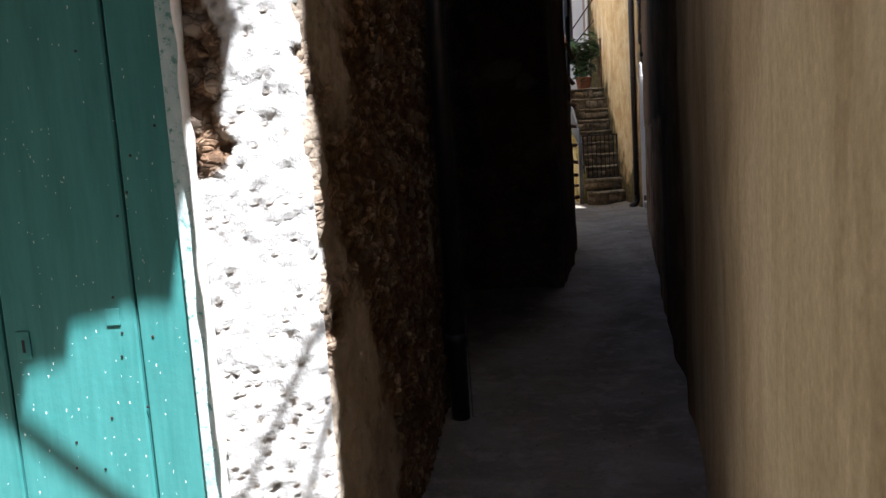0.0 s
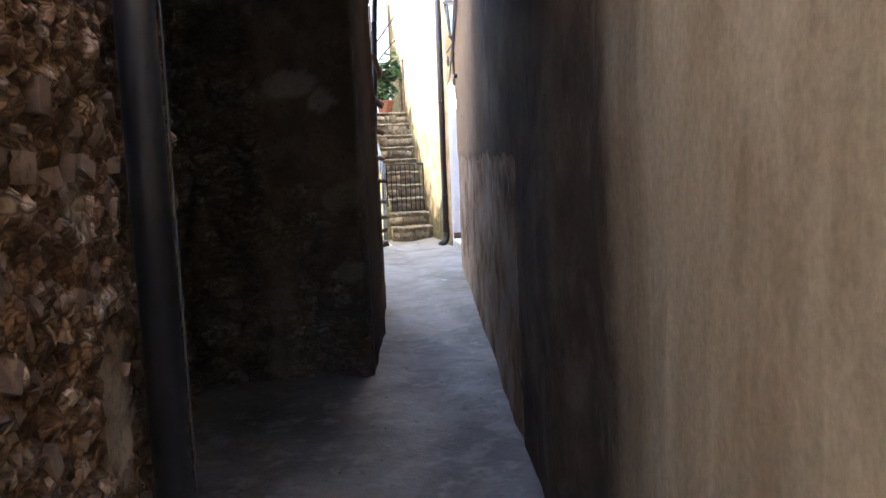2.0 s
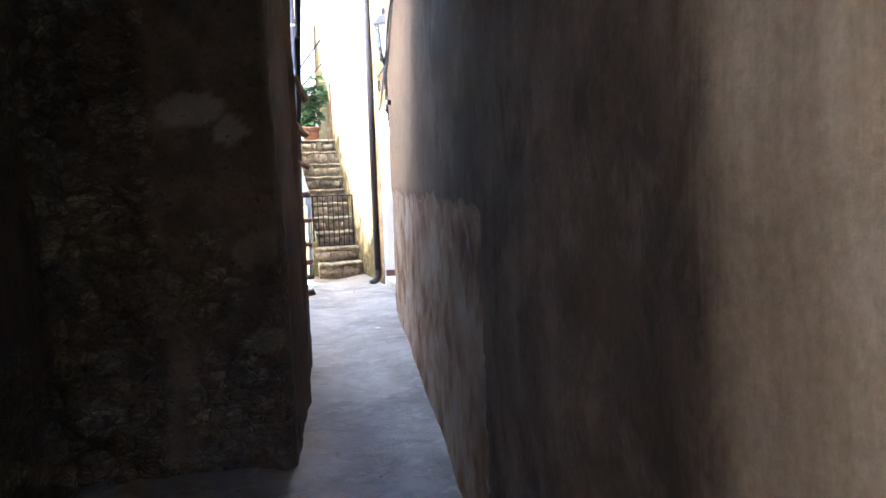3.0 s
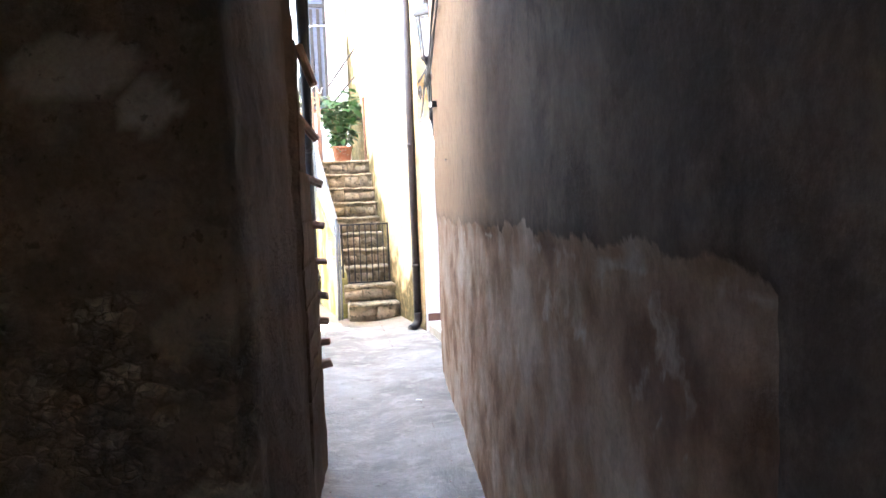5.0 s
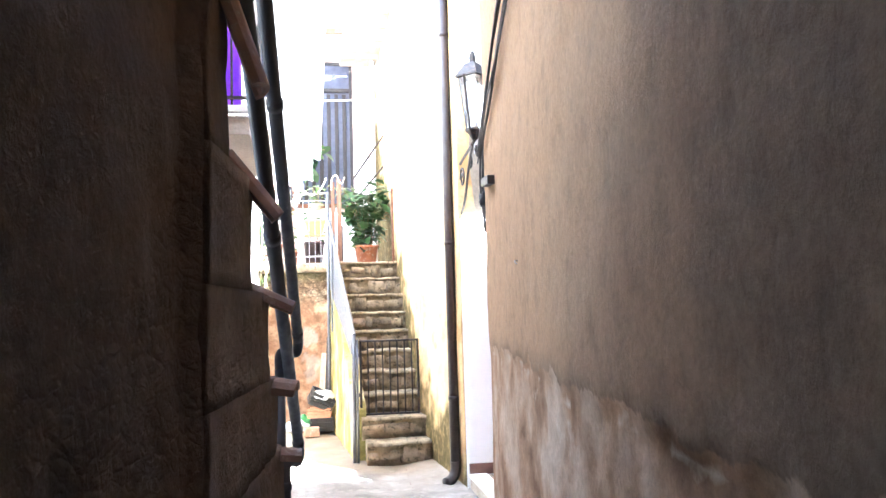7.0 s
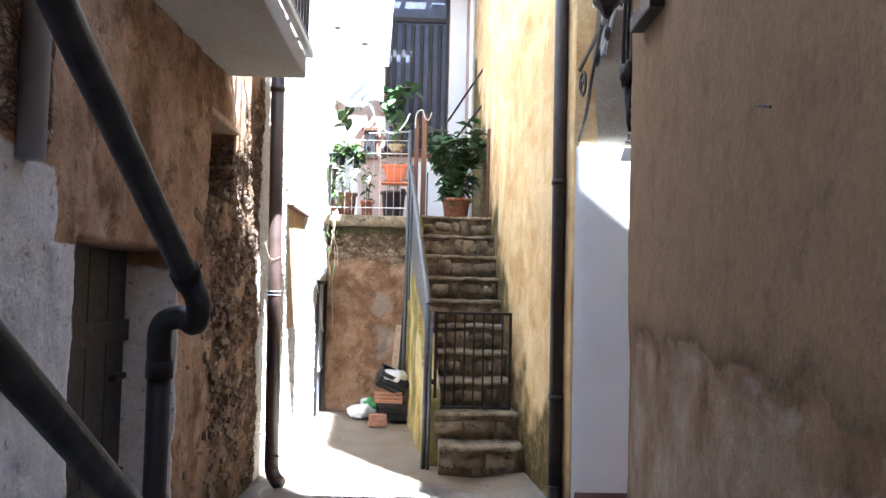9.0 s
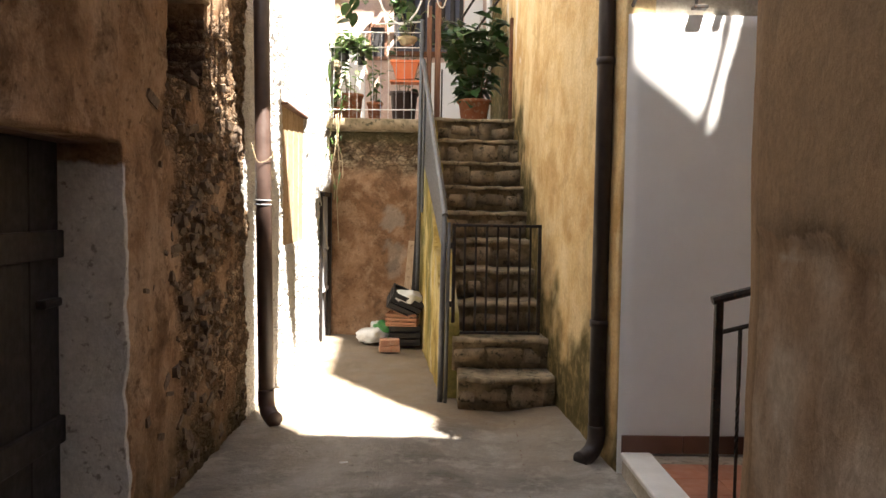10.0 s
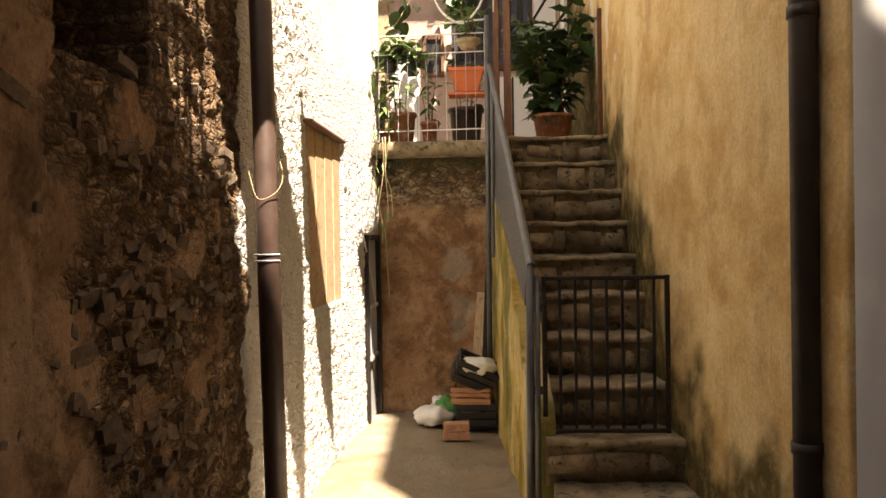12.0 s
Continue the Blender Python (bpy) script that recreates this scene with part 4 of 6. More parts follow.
# ---- house behind the terrace ----
HY = 18.62


def hf(s, z, x, y):
    return 0.004 * nz(s, z, 2, 3), 0, 0, 0, 0.5, 1


relief_wall("wall_house", [(1.9, HY), (-3.5, HY)], 1.9, 6.1, 0.3, 0.2, hf, M_PINK, holes=[(1.9 - 1.42, 1.9 - 0.55, 3.23, 5.58)], label="pale pink house facade above the terrace")
house_door = thing("shutter_door", "dark blue-grey slatted door with transom, closed", "door")
part("door_frame", boxes((0.55, 0.60, HY + 0.02, HY + 0.1, 3.23, 5.58), (1.37, 1.42, HY + 0.02, HY + 0.1, 3.23, 5.58), (0.60, 1.37, HY + 0.02, HY + 0.1, 5.53, 5.58), (0.60, 1.37, HY + 0.02, HY + 0.1, 5.08, 5.14)), M_DARKWOOD_OR_VOID, house_door)
part("transom", boxes((0.60, 1.37, HY + 0.05, HY + 0.07, 5.14, 5.53)), M_BLUEDOOR, house_door)
leaf_ = part("door_leaf", boxes((0.60, 1.37, HY + 0.06, HY + 0.09, 3.23, 5.08)), M_BLUEDOOR, house_door)
_sl = part("slat", boxes((0, 0.06, HY + 0.035, HY + 0.058, 3.3, 5.05), bevel=0.006), M_DARKWOOD_OR_VOID, leaf_)
_sl.matrix_basis = pose(0.63, 0, 0)
for i in range(1, 6):
    clone(_sl, pose(0.63 + 0.125 * i, 0, 0), leaf_)
part("sill", boxes((0.5, 1.47, HY - 0.06, HY + 0.1, 3.17, 3.23), bevel=0.008), M_RUST, house_door)
setting(part("trim_door_white", boxes((1.43, 1.66, HY - 0.025, HY, 3.1, 5.75), (0.55, 1.66, HY - 0.025, HY, 5.6, 6.05)), M_WHITE), "white painted surround of the upper door", "trim")
setting(part("trim_low_white", boxes((0.98, 1.8, HY - 0.03, HY, 2.1, 3.1)), M_WHITE), "white painted base of the house wall", "trim")
setting(part("trim_pink_jamb", boxes((1.67, 1.79, HY - 0.04, HY, 2.12, 5.3)), M_PINK), "pink door jamb", "trim")

# ---- things at the alley's mouth ----


def green_door():
    d = thing("plank_door", "weathered green painted plank door, closed", "door")
    x0, x1, y = -1.44, -0.50, 1.315
    edges = [x0, -1.2, -0.965, -0.667, x1]
    for a, b in zip(edges, edges[1:]):
        bm = boxes((a + 0.003, b - 0.003, y, y + 0.035, 0.02, 2.13), bevel=0.004)
        part("plank", bm, M_GREEN, d)
    part("door_frame", boxes((-0.548, -0.47, y - 0.022, y - 0.002, -0.02, 2.15), bevel=0.003), M_FRAME, d, "pale flaking door frame")
    part("key_plate", boxes((-0.935, -0.905, y - 0.004, y + 0.001, 0.77, 0.83), bevel=0.001), M_GREEN, d, "green painted key plate")
    part("keyhole", boxes((-0.923, -0.917, y - 0.0055, y - 0.003, 0.785, 0.812)), M_BLACKPIPE, bpy.data.objects["key_plate"])
    part("lock_plate", boxes((-0.732, -0.702, y - 0.004, y + 0.001, 0.835, 0.87), bevel=0.001), M_GREEN, d, "small green painted lock plate")
    bm = bmesh.new()
    lathe(bm, [(0.001, 0), (0.003, 0.001), (0.003, 0.002), (0.001, 0.003)], (0, 0, 0), 8)
    nail = part("nail", bm, M_IRON, d)
    nail.matrix_basis = pose(-0.64, y, 1.18, 90)
    r = random.Random(2)
    for k in range(16):
        clone(nail, pose(r.uniform(-0.85, -0.53), y, r.uniform(0.5, 1.5), 90), d)
    rr = random.Random(8)
    bm = bmesh.new()
    for k in range(320):
        cx, cz = rr.uniform(-1.2, -0.52), rr.uniform(0.25, 1.6)
        w, hh = rr.uniform(0.0002, 0.0009), rr.uniform(0.0004, 0.003)
        box(bm, cx - w, cx + w, y - 0.0008, y + 0.001, cz - hh, cz + hh)
    tagged(part("paint_chip", bm, M_CHIP, d, "flakes of bare pale primer"), kind="stuff")


green_door()


def lip():
    """Broken limewash edge between the stones and the door's opening."""
    bm = bmesh.new()
    pts = [(-0.489 + 0.006 * nz(z, 0, 1, 9), 1.262 - 0.004, z) for z in [0.02 * k for k in range(108)]]
    tube(bm, pts, [0.009 + 0.005 * nz(p[2], 3, 1, 12) for p in pts], 6)
    setting(part("trim_lime_edge", bm, M_LIMELIP, None, "", True), "chipped limewash edge of the door opening", "trim")


lip()


def sag_cable(name, pts, r, mat, label, cat="cable", n=6):
    bm = bmesh.new()
    tube(bm, curve_pts(pts, 8), r, n)
    return tagged(part(name, bm, mat, None, "", True), label, cat)


# overhead cables across the mouth of the alley
SUNWAY = Vector((math.sin(radians(SUN_AZ)) * _h, math.cos(radians(SUN_AZ)) * _h, math.sin(radians(SUN_EL))))
for (xa, ya, za), (xb, yb, zb), r_ in (((-0.295, 1.262, 0.78), (-0.457, 1.262, 0.477), 0.009), ((-0.275, 1.262, 0.618), (-0.322, 1.262, 0.475), 0.008), ((-0.767, 1.315, 0.458), (-0.962, 1.315, 0.63), 0.012)):
    # strung from the right-hand wall over the street, between the canopy and the corner
    a_, b_ = Vector((xa, ya, za)) + SUNWAY * 2.35, Vector((xb, yb, zb)) + SUNWAY * 2.75
    w_ = (b_ - a_)
    sag_cable("overhead_cable", [a_ - w_ * 0.55, a_, a_.lerp(b_, 0.5), b_, b_ + w_ * 2.2], r_, M_CABLE, "black cable strung across the alley mouth")


def collar(bm, p, d, r, h=0.05):
    p, d = Vector(p), Vector(d).normalized()
    tube(bm, [p - d * h / 2, p + d * h / 2], r, 14)


dp = thing("drain_pipe", "black plastic drain pipe fixed to the stone wall", "pipe")
part("pipe", tubes(([(-0.178, 3.05, -0.02), (-0.182, 3.05, 3.3)], 0.039), n=18), M_BLACKPIPE, dp, "", True)
for z in (0.34, 1.9, 2.9):
    bm = bmesh.new()
    collar(bm, (-0.18, 3.05, z), (0, 0, 1), 0.046, 0.06)
    part("collar", bm, M_BLACKPIPE, dp, "", True)
sag_cable("wall_cable", [(-0.135, 3.06, 3.2), (-0.13, 3.05, 1.9), (-0.136, 3.06, 1.0), (-0.128, 3.05, 0.0)], 0.0025, M_GREYIRON, "thin grey cable beside the drain pipe")

# stones proud of the near wall
_st = [part("stone", lump_mesh(20 + 2.3 * k, 1, 1, 1, 0.18), M_STONE, bpy.data.objects["wall_alley_stone"]) for k in range(6)]
rnd = random.Random(11)
for k in range(290):
    y, z = rnd.uniform(1.9, 3.68), rnd.uniform(0.05, 2.2)
    sy, sz = rnd.uniform(0.012, 0.05), rnd.uniform(0.012, 0.055)
    m = Matrix.Translation((-0.258 + rnd.uniform(-0.008, 0.006), y, z)) @ pose(0, 0, 0, rnd.uniform(-40, 40), rnd.uniform(-15, 15), rnd.uniform(-14, 14)) @ Matrix.Diagonal((0.034, sy, sz, 1))
    if k < 6:
        _st[k].matrix_basis = m
    else:
        clone(_st[k % 6], m)

# broken tiles built into the end of the alley wall
bm = bmesh.new()
roof_tile(bm, 0.17, 0.065, 0.024, 6, 0.88)
for v in bm.verts:
    v.co.z *= 0.55
wt = part("wall_tile", bm, M_TILE)
tagged(wt, "broken terracotta roof tile set in the wall end", "roof tile", "tiles set in the wall end")
for k, (top, reach) in enumerate(COURSES):
    # the upper tiles tip down steeply, the lower ones lie nearly flat
    tip = (70, 50, 24, 8, 6, 12, 4, -5, -8)[k]
    ex = 0.562 + 0.098 * (reach - 7.2) + (0.05, 0.046, 0.052, 0.05, 0.046, 0.042, 0.042, 0.045, 0.045)[k]
    ez = top - (0.14, 0.065, 0.03, 0.02, 0.02, 0.03, 0.015, 0.01, 0.01)[k]
    m = pose(ex - 0.17 * math.cos(radians(tip)), reach - 0.07, ez + 0.17 * math.sin(radians(tip)) - 0.02, 5 * math.sin(k * 2.6), tip, 7 * math.sin(k * 1.7))
    if k == 0:
        wt.matrix_basis = m
    else:
        copy_thing(wt, m)


def slant_pipe(name, elbow, foot, up, r, label):
    """A pipe slanting down along the alley wall, an elbow, and an upright down to the ground."""
    p = thing(name, label, "pipe")
    e, f, d = Vector(elbow), Vector(foot), Vector(up).normalized()
    bm = bmesh.new()
    tube(bm, [e + d * 0.05, e + d * 2.3], r, 16)
    part("slanting_pipe", bm, M_BLACKPIPE, p, "", True)
    bm = bmesh.new()
    tube(bm, curve_pts([e + d * 0.12, e + d * 0.03, e + Vector((-0.01, 0.0, -0.025)), e.lerp(Vector((f.x, f.y, e.z - 0.03)), 0.5), Vector((f.x, f.y, e.z - 0.035)), Vector((f.x, f.y, e.z - 0.12))], 6), r * 1.03, 16)
    part("elbow", bm, M_BLACKPIPE, p, "", True)
    bm = bmesh.new()
    tube(bm, [(f.x, f.y, e.z - 0.1), (f.x, f.y, f.z)], r, 16)
    part("upright_pipe", bm, M_BLACKPIPE, p, "", True)
    for c, cd_ in ((e + d * 0.10, d), ((f.x, f.y, e.z - 0.105), (0, 0, 1)), (e + d * 1.3, d)):
        bm = bmesh.new()
        collar(bm, c, cd_, r * 1.18, 0.03)
        part("collar", bm, M_BLACKPIPE, p, "", True)
    return p


slant_pipe("waste_pipe", (0.678, 9.10, 1.335), (0.605, 9.12, -0.02), (-0.0494, -1.62, 1.0), 0.0195, "black plastic waste pipe slanting down to the ground")
slant_pipe("waste_pipe", (0.678, 9.06, 0.915), (0.625, 9.02, -0.02), (-0.0577, -1.423, 1.0), 0.0195, "black plastic waste pipe with a low elbow")

# ---- courtyard, left house ----
cd = thing("cellar_door", "dark brown plank cellar door in a deep opening", "door")
for k in range(5):
    a = 10.44 + 0.214 * k
    part("plank", boxes((-0.36, -0.32, a + 0.003, a + 0.211, 0.02, 1.52), bevel=0.004), M_DARKWOOD_OR_VOID, cd)
part("ledger", boxes((-0.32, -0.295, 10.45, 11.50, 0.42, 0.52), (-0.32, -0.295, 10.45, 11.50, 1.1, 1.2), bevel=0.004), M_DARKWOOD_OR_VOID, cd)
part("latch", boxes((-0.318, -0.28, 11.32, 11.45, 0.93, 0.96), bevel=0.005), M_IRON, cd, "dark iron latch")
setting(part("trim_lintel", boxes((-0.50, -0.20, 10.40, 11.56, 1.515, 1.56), bevel=0.01), M_BROWNWOOD), "rough wooden lintel over the cellar door", "lintel")
# near-black panel paints the shade inside the niche
setting(part("wall_niche_back", boxes((-0.62, -0.585, 11.85, 12.62, 1.75, 2.4)), M_DARKWOOD_OR_VOID), "near-black panel standing for the unlit depth of the niche", "wall")
_ln = boxes((-0.45, 0.005, -0.31, 0.31, -0.022, 0.022), bevel=0.008)
_lo = part("niche_lintel", _ln, M_PALEWOOD)
_lo.matrix_basis = pose(-0.06, 12.24, 2.29, 0, 0, 0)
tagged(_lo, "weathered wooden board over the wall niche", "board")

gp = thing("grey_pipe", "grey plastic drain pipe on the house wall", "pipe")
part("pipe", tubes(([(-0.075, 10.04, 1.72), (-0.07, 10.04, 3.4)], 0.04), n=16), M_GREYPIPE, gp, "", True)
bm = bmesh.new()
collar(bm, (-0.07, 10.04, 2.62), (0, 0, 1), 0.047, 0.05)
part("collar", bm, M_GREYPIPE, gp, "", True)


def downpipe(name, x, y, z0, z1, r, out, mat, label, bands, lean=0.0):
    p = thing(name, label, "downpipe")
    bm = bmesh.new()
    tube(bm, [(x, y, z0 + 0.14), (x - lean * 0.4, y, z1 * 0.4), (x - lean, y, z1)], r, 18)
    part("pipe", bm, mat, p, "", True)
    o = Vector((*out, 0)).normalized()
    b = Vector((x, y, 0))
    bm = bmesh.new()
    tube(bm, curve_pts([b + Vector((0, 0, z0 + 0.2)), b + Vector((0, 0, z0 + 0.13)), b + o * 0.025 + Vector((0, 0, z0 + 0.075)), b + o * 0.075 + Vector((0, 0, z0 + 0.045)), b + o * 0.12 + Vector((0, 0, z0 + 0.035))], 5), [r * 1.06] * 21, 18)
    part("boot", bm, mat, p, "", True)
    for z in bands:
        bm = bmesh.new()
        collar(bm, (x - lean * z / z1, y, z), (0, 0, 1), r * 1.13, 0.035)
        part("band", bm, mat, p, "", True)
    return p


downpipe("downpipe", 0.07, 13.30, 0.0, 3.4, 0.046, (0.6, -0.8), M_BROWNPIPE, "brown painted downpipe with a boot on the rubble wall", (2.75,), 0.05)
sag_cable("pipe_cord", [(-0.015, 13.27, 1.66), (0.03, 13.242, 1.55), (0.10, 13.27, 1.58), (0.105, 13.34, 1.66), (0.04, 13.44, 1.8), (-0.03, 13.55, 1.98)], 0.0018, M_VINE, "pale cord tied round the downpipe", "cord")
bm = bmesh.new()
for z in (1.30, 1.325):
    lathe(bm, [(0.05, z - 0.004), (0.0535, z), (0.05, z + 0.004)], (0.047, 13.30, 0), 18)
tagged(part("wire_tie", bm, M_GREYPIPE, None, "", True), "grey wire wound round the downpipe", "wire")
downpipe("downpipe", 1.912, 12.62, -0.01, 5.2, 0.042, (-0.8, -0.6), M_DARKPIPE, "dark brown downpipe with a boot beside the yellow wall", (0.72, 2.05, 3.9))
hatch = thing("wall_hatch", "pale weathered board closing a window in the lit wall", "shutter")
for k in range(4):
    a = 14.385 + 0.222 * k
    bm = boxes((-0.075, -0.045 + 0.012 * k / 3, a, a + 0.217, 1.0, 2.02), bevel=0.004)
    part("board", bm, M_PALEWOOD, hatch)
part("drip_board", boxes((-0.08, 0.005, 14.34, 15.32, 2.02, 2.04), bevel=0.006), M_BROWNWOOD, hatch, "dark sloping drip board")

gd = thing("grille_door", "narrow metal door with a barred glass upper half", "door")
part("frame", boxes((0.02, 0.06, 15.81, 15.85, 0.05, 1.42), (0.055, 0.095, 16.17, 16.21, 0.05, 1.42), (0.02, 0.08, 15.81, 16.21, 1.38, 1.42)), M_IRON, gd)
part("lower_panel", boxes((0.03, 0.05, 15.85, 16.17, 0.05, 0.50)), M_GREYPIPE, gd, "pale grey metal panel")
part("glass", boxes((0.02, 0.028, 15.85, 16.17, 0.5, 1.38)), M_BLACKPIPE, gd, "dark glass")
for k in range(5):
    a = 15.87 + 0.068 * k
    part("bar", tubes(([(0.06, a, 0.5), (0.055, a, 1.38)], 0.007), n=6), M_GREYPIPE, gd)
part("rail", boxes((0.045, 0.075, 15.84, 16.19, 0.50, 0.53), (0.045, 0.075, 15.84, 16.19, 0.88, 0.905)), M_GREYPIPE, gd)

# ---- stair rail, gate, posts ----
rail = thing("stair_railing", "dark grey iron stair railing with a sheet panel", "railing")
A, B = Vector((1.135, 13.86, 1.26)), Vector((0.955, 15.93, 2.64))
bm = bmesh.new()
d = (B - A)
tube(bm, [A - d * 0.01, B], 0.021, 8)
part("handrail", bm, M_GREYIRON, rail)
bm = bmesh.new()
n1 = Vector((0.012, 0.001, 0))
q = [A + Vector((0, 0.25, 0.12)), B + Vector((0, 0, -0.02)), B + Vector((0, 0, -0.86)), A + Vector((-0.02, 0.25, -0.22))]
q1 = [bm.verts.new(p) for p in q]
q2 = [bm.verts.new(p + n1) for p in q]
bm.faces.new(q1)
bm.faces.new(q2[::-1])
for k in range(4):
    bm.faces.new((q1[k], q2[k], q2[(k + 1) % 4], q1[(k + 1) % 4]))
part("sheet_panel", bm, M_GREYIRON, rail, "dark grey metal sheet")
part("front_post", tubes(([(1.12, 13.84, -0.01), (1.133, 13.855, 1.27)], 0.02), n=10), M_GREYIRON, rail, "", True)
part("front_post", tubes(([(1.155, 13.80, 0.0), (1.165, 13.86, 1.2)], 0.013), n=10), M_GREYIRON, rail, "", True)
part("rear_post", tubes(([(0.925, 15.98, 0.03), (0.94, 15.98, 3.02)], 0.02), n=10), M_GREYIRON, rail, "", True)
bm = bmesh.new()
tube(bm, [(0.965, 15.6, 1.25), (0.975, 15.62, 2.4)], 0.012, 8)
part("baluster", bm, M_GREYIRON, rail)

gate = thing("stair_gate", "small black iron gate across the stairs, closed", "gate")
GX0, GX1, GY, GZ0, GZ1 = 1.195, 1.80, 13.975, 0.435, 1.19
part("top_bar", boxes((GX0, GX1, GY - 0.012, GY + 0.012, GZ1 - 0.02, GZ1), bevel=0.003), M_IRON, gate)
part("bottom_bar", boxes((GX0, GX1, GY - 0.012, GY + 0.012, GZ0, GZ0 + 0.02), bevel=0.003), M_IRON, gate)
part("end_post", boxes((GX1 - 0.024, GX1, GY - 0.0125, GY + 0.0125, GZ0 - 0.002, GZ1 + 0.002), bevel=0.003), M_IRON, gate)
part("end_post", boxes((GX0 - 0.004, GX0 + 0.02, GY - 0.0125, GY + 0.0125, GZ0 - 0.002, GZ1 + 0.002), bevel=0.003), M_IRON, gate)
_gb = part("bar", boxes((-0.007, 0.007, GY - 0.007, GY + 0.007, GZ0 + 0.018, GZ1 - 0.018)), M_IRON, gate)
for k in range(7):
    m = pose(GX0 + 0.083 + 0.0745 * k, 0, 0)
    if k == 0:
        _gb.matrix_basis = m
    else:
        clone(_gb, m)
for z in (0.62, 1.02):
    part("hinge", boxes((1.15, 1.2, GY - 0.01, GY + 0.01, z, z + 0.04), bevel=0.003), M_IRON, gate)
part("bolt", boxes((1.12, 1.19, GY - 0.015, GY + 0.01, 0.29, 0.31), (1.185, 1.2, GY - 0.015, GY + 0.01, 0.29, 0.44), bevel=0.003), M_IRON, gate)

wb = part("iron_bar", boxes((1.765, 1.80, 16.12, 16.17, 1.93, 3.09), bevel=0.006), M_RUST)
tagged(wb, "rusty flat iron bar standing against the yellow wall", "iron bar")
wp = thing("wooden_post", "brown painted wooden gate posts at the stair head", "post")
part("post", boxes((0.985, 1.03, 16.02, 16.08, 2.02, 3.16), bevel=0.006), M_BROWNWOOD, wp)
part("post", boxes((1.06, 1.115, 16.03, 16.09, 2.02, 3.2), bevel=0.006), M_BROWNWOOD, wp)
dk = part("dark_board", boxes((1.125, 1.14, 16.25, 16.40, 2.118, 2.62), bevel=0.005), M_DARKWOOD_OR_VOID)
tagged(dk, "dark board leaning by the stair head", "board")

# ---- rubbish in the corner ----


def crate(mat, label, at, turn, w=0.34, dpt=0.24, h=0.17, name="crate", tilt=0):
    c = thing(name, label, "crate")
    t = 0.012
    part("base", boxes((-w / 2, w / 2, -dpt / 2, dpt / 2, 0, t)), mat, c)
    for k in range(3):
        z = 0.015 + k * h / 3
        part("slat", boxes((-w / 2, w / 2, -dpt / 2, -dpt / 2 + t, z, z + h / 3 - 0.012), bevel=0.002), mat, c)
        part("slat", boxes((-w / 2, w / 2, dpt / 2 - t, dpt / 2, z, z + h / 3 - 0.012), bevel=0.002), mat, c)
        part("slat", boxes((-w / 2, -w / 2 + t, -dpt / 2 + t, dpt / 2 - t, z, z + h / 3 - 0.012), bevel=0.002), mat, c)
        part("slat", boxes((w / 2 - t, w / 2, -dpt / 2 + t, dpt / 2 - t, z, z + h / 3 - 0.012), bevel=0.002), mat, c)
    for sx in (-1, 1):
        for sy in (-1, 1):
            x, y = sx * (w / 2 - 0.024), sy * (dpt / 2 - 0.024)
            part("corner_post", boxes((x - 0.011, x + 0.011, y - 0.011, y + 0.011, t, h + 0.004)), mat, c)
    c.matrix_basis = pose(*at, 0, 0, turn) @ pose(0, 0, 0, 18 if tilt else 0, tilt, 0)
    return c


def bag(name, label, mat, at, size, seed, cat="bag"):
    bm = bmesh.new()
    bmesh.ops.create_icosphere(bm, subdivisions=3, radius=1.0)
    for v in bm.verts:
        p = v.co.copy()
        k = 1 + 0.42 * fbm(p.x, p.y, p.z, 1.6, seed) + 0.22 * abs(nz(p.x, p.y, p.z, 3.5, seed))
        v.co = Vector((p.x * size[0], p.y * size[1], max(-0.65, p.z) * size[2])) * k
    lo = min(v.co.z for v in bm.verts)
    for v in bm.verts:
        v.co.z -= lo
    o = part(name, bm, mat, None, "", True)
    o.matrix_basis = pose(*at)
    return tagged(o, label, cat)


crate(M_BLACKPLASTIC, "black plastic crate on the ground in the corner", (0.82, 15.78, 0.05), 4, 0.28, 0.24, 0.165)
crate(M_CRATE, "reddish wooden crate stacked on the black one", (0.80, 15.76, 0.222), -6, 0.28, 0.22, 0.11)
crate(M_BLACKPLASTIC, "black plastic crate tipped over on top, holding a white bag", (0.79, 15.74, 0.37), 10, 0.30, 0.22, 0.16, tilt=24)
bag("plastic_bag", "crumpled white plastic bag spilling from the crate", M_PLASTICBAG, (0.83, 15.66, 0.42), (0.13, 0.07, 0.07), 2.6)
bag("plastic_bag", "crumpled white plastic bag lying on the ground", M_PLASTICBAG, (0.52, 15.76, 0.05), (0.13, 0.10, 0.075), 4.0)
bag("plastic_bag", "green plastic bag leaning on the crates", M_GREENBAG, (0.61, 15.83, 0.05), (0.09, 0.09, 0.10), 7.0)
bag("plastic_bag", "tied grey plastic bag behind the green one", M_PLASTICBAG, (0.55, 15.98, 0.05), (0.07, 0.06, 0.09), 9.0)
bk = thing("loose_brick", "red hollow brick in front of the crates", "brick")
part("brick", boxes((-0.09, 0.09, -0.05, 0.05, 0, 0.055), bevel=0.004), M_BRICK, bk)
part("brick", boxes((-0.085, 0.085, -0.05, 0.05, 0.056, 0.11), bevel=0.004), M_BRICK, bk)
bk.matrix_basis = pose(0.70, 15.42, 0.04, 0, 0, 5)
lb = part("leaning_board", boxes((-0.045, 0.045, -0.01, 0.01, 0, 0.95), bevel=0.003), M_PALEWOOD)
lb.matrix_basis = pose(0.80, 16.06, 0.03, -6, 5, 0)
tagged(lb, "narrow wooden board leaning in the corner", "board")
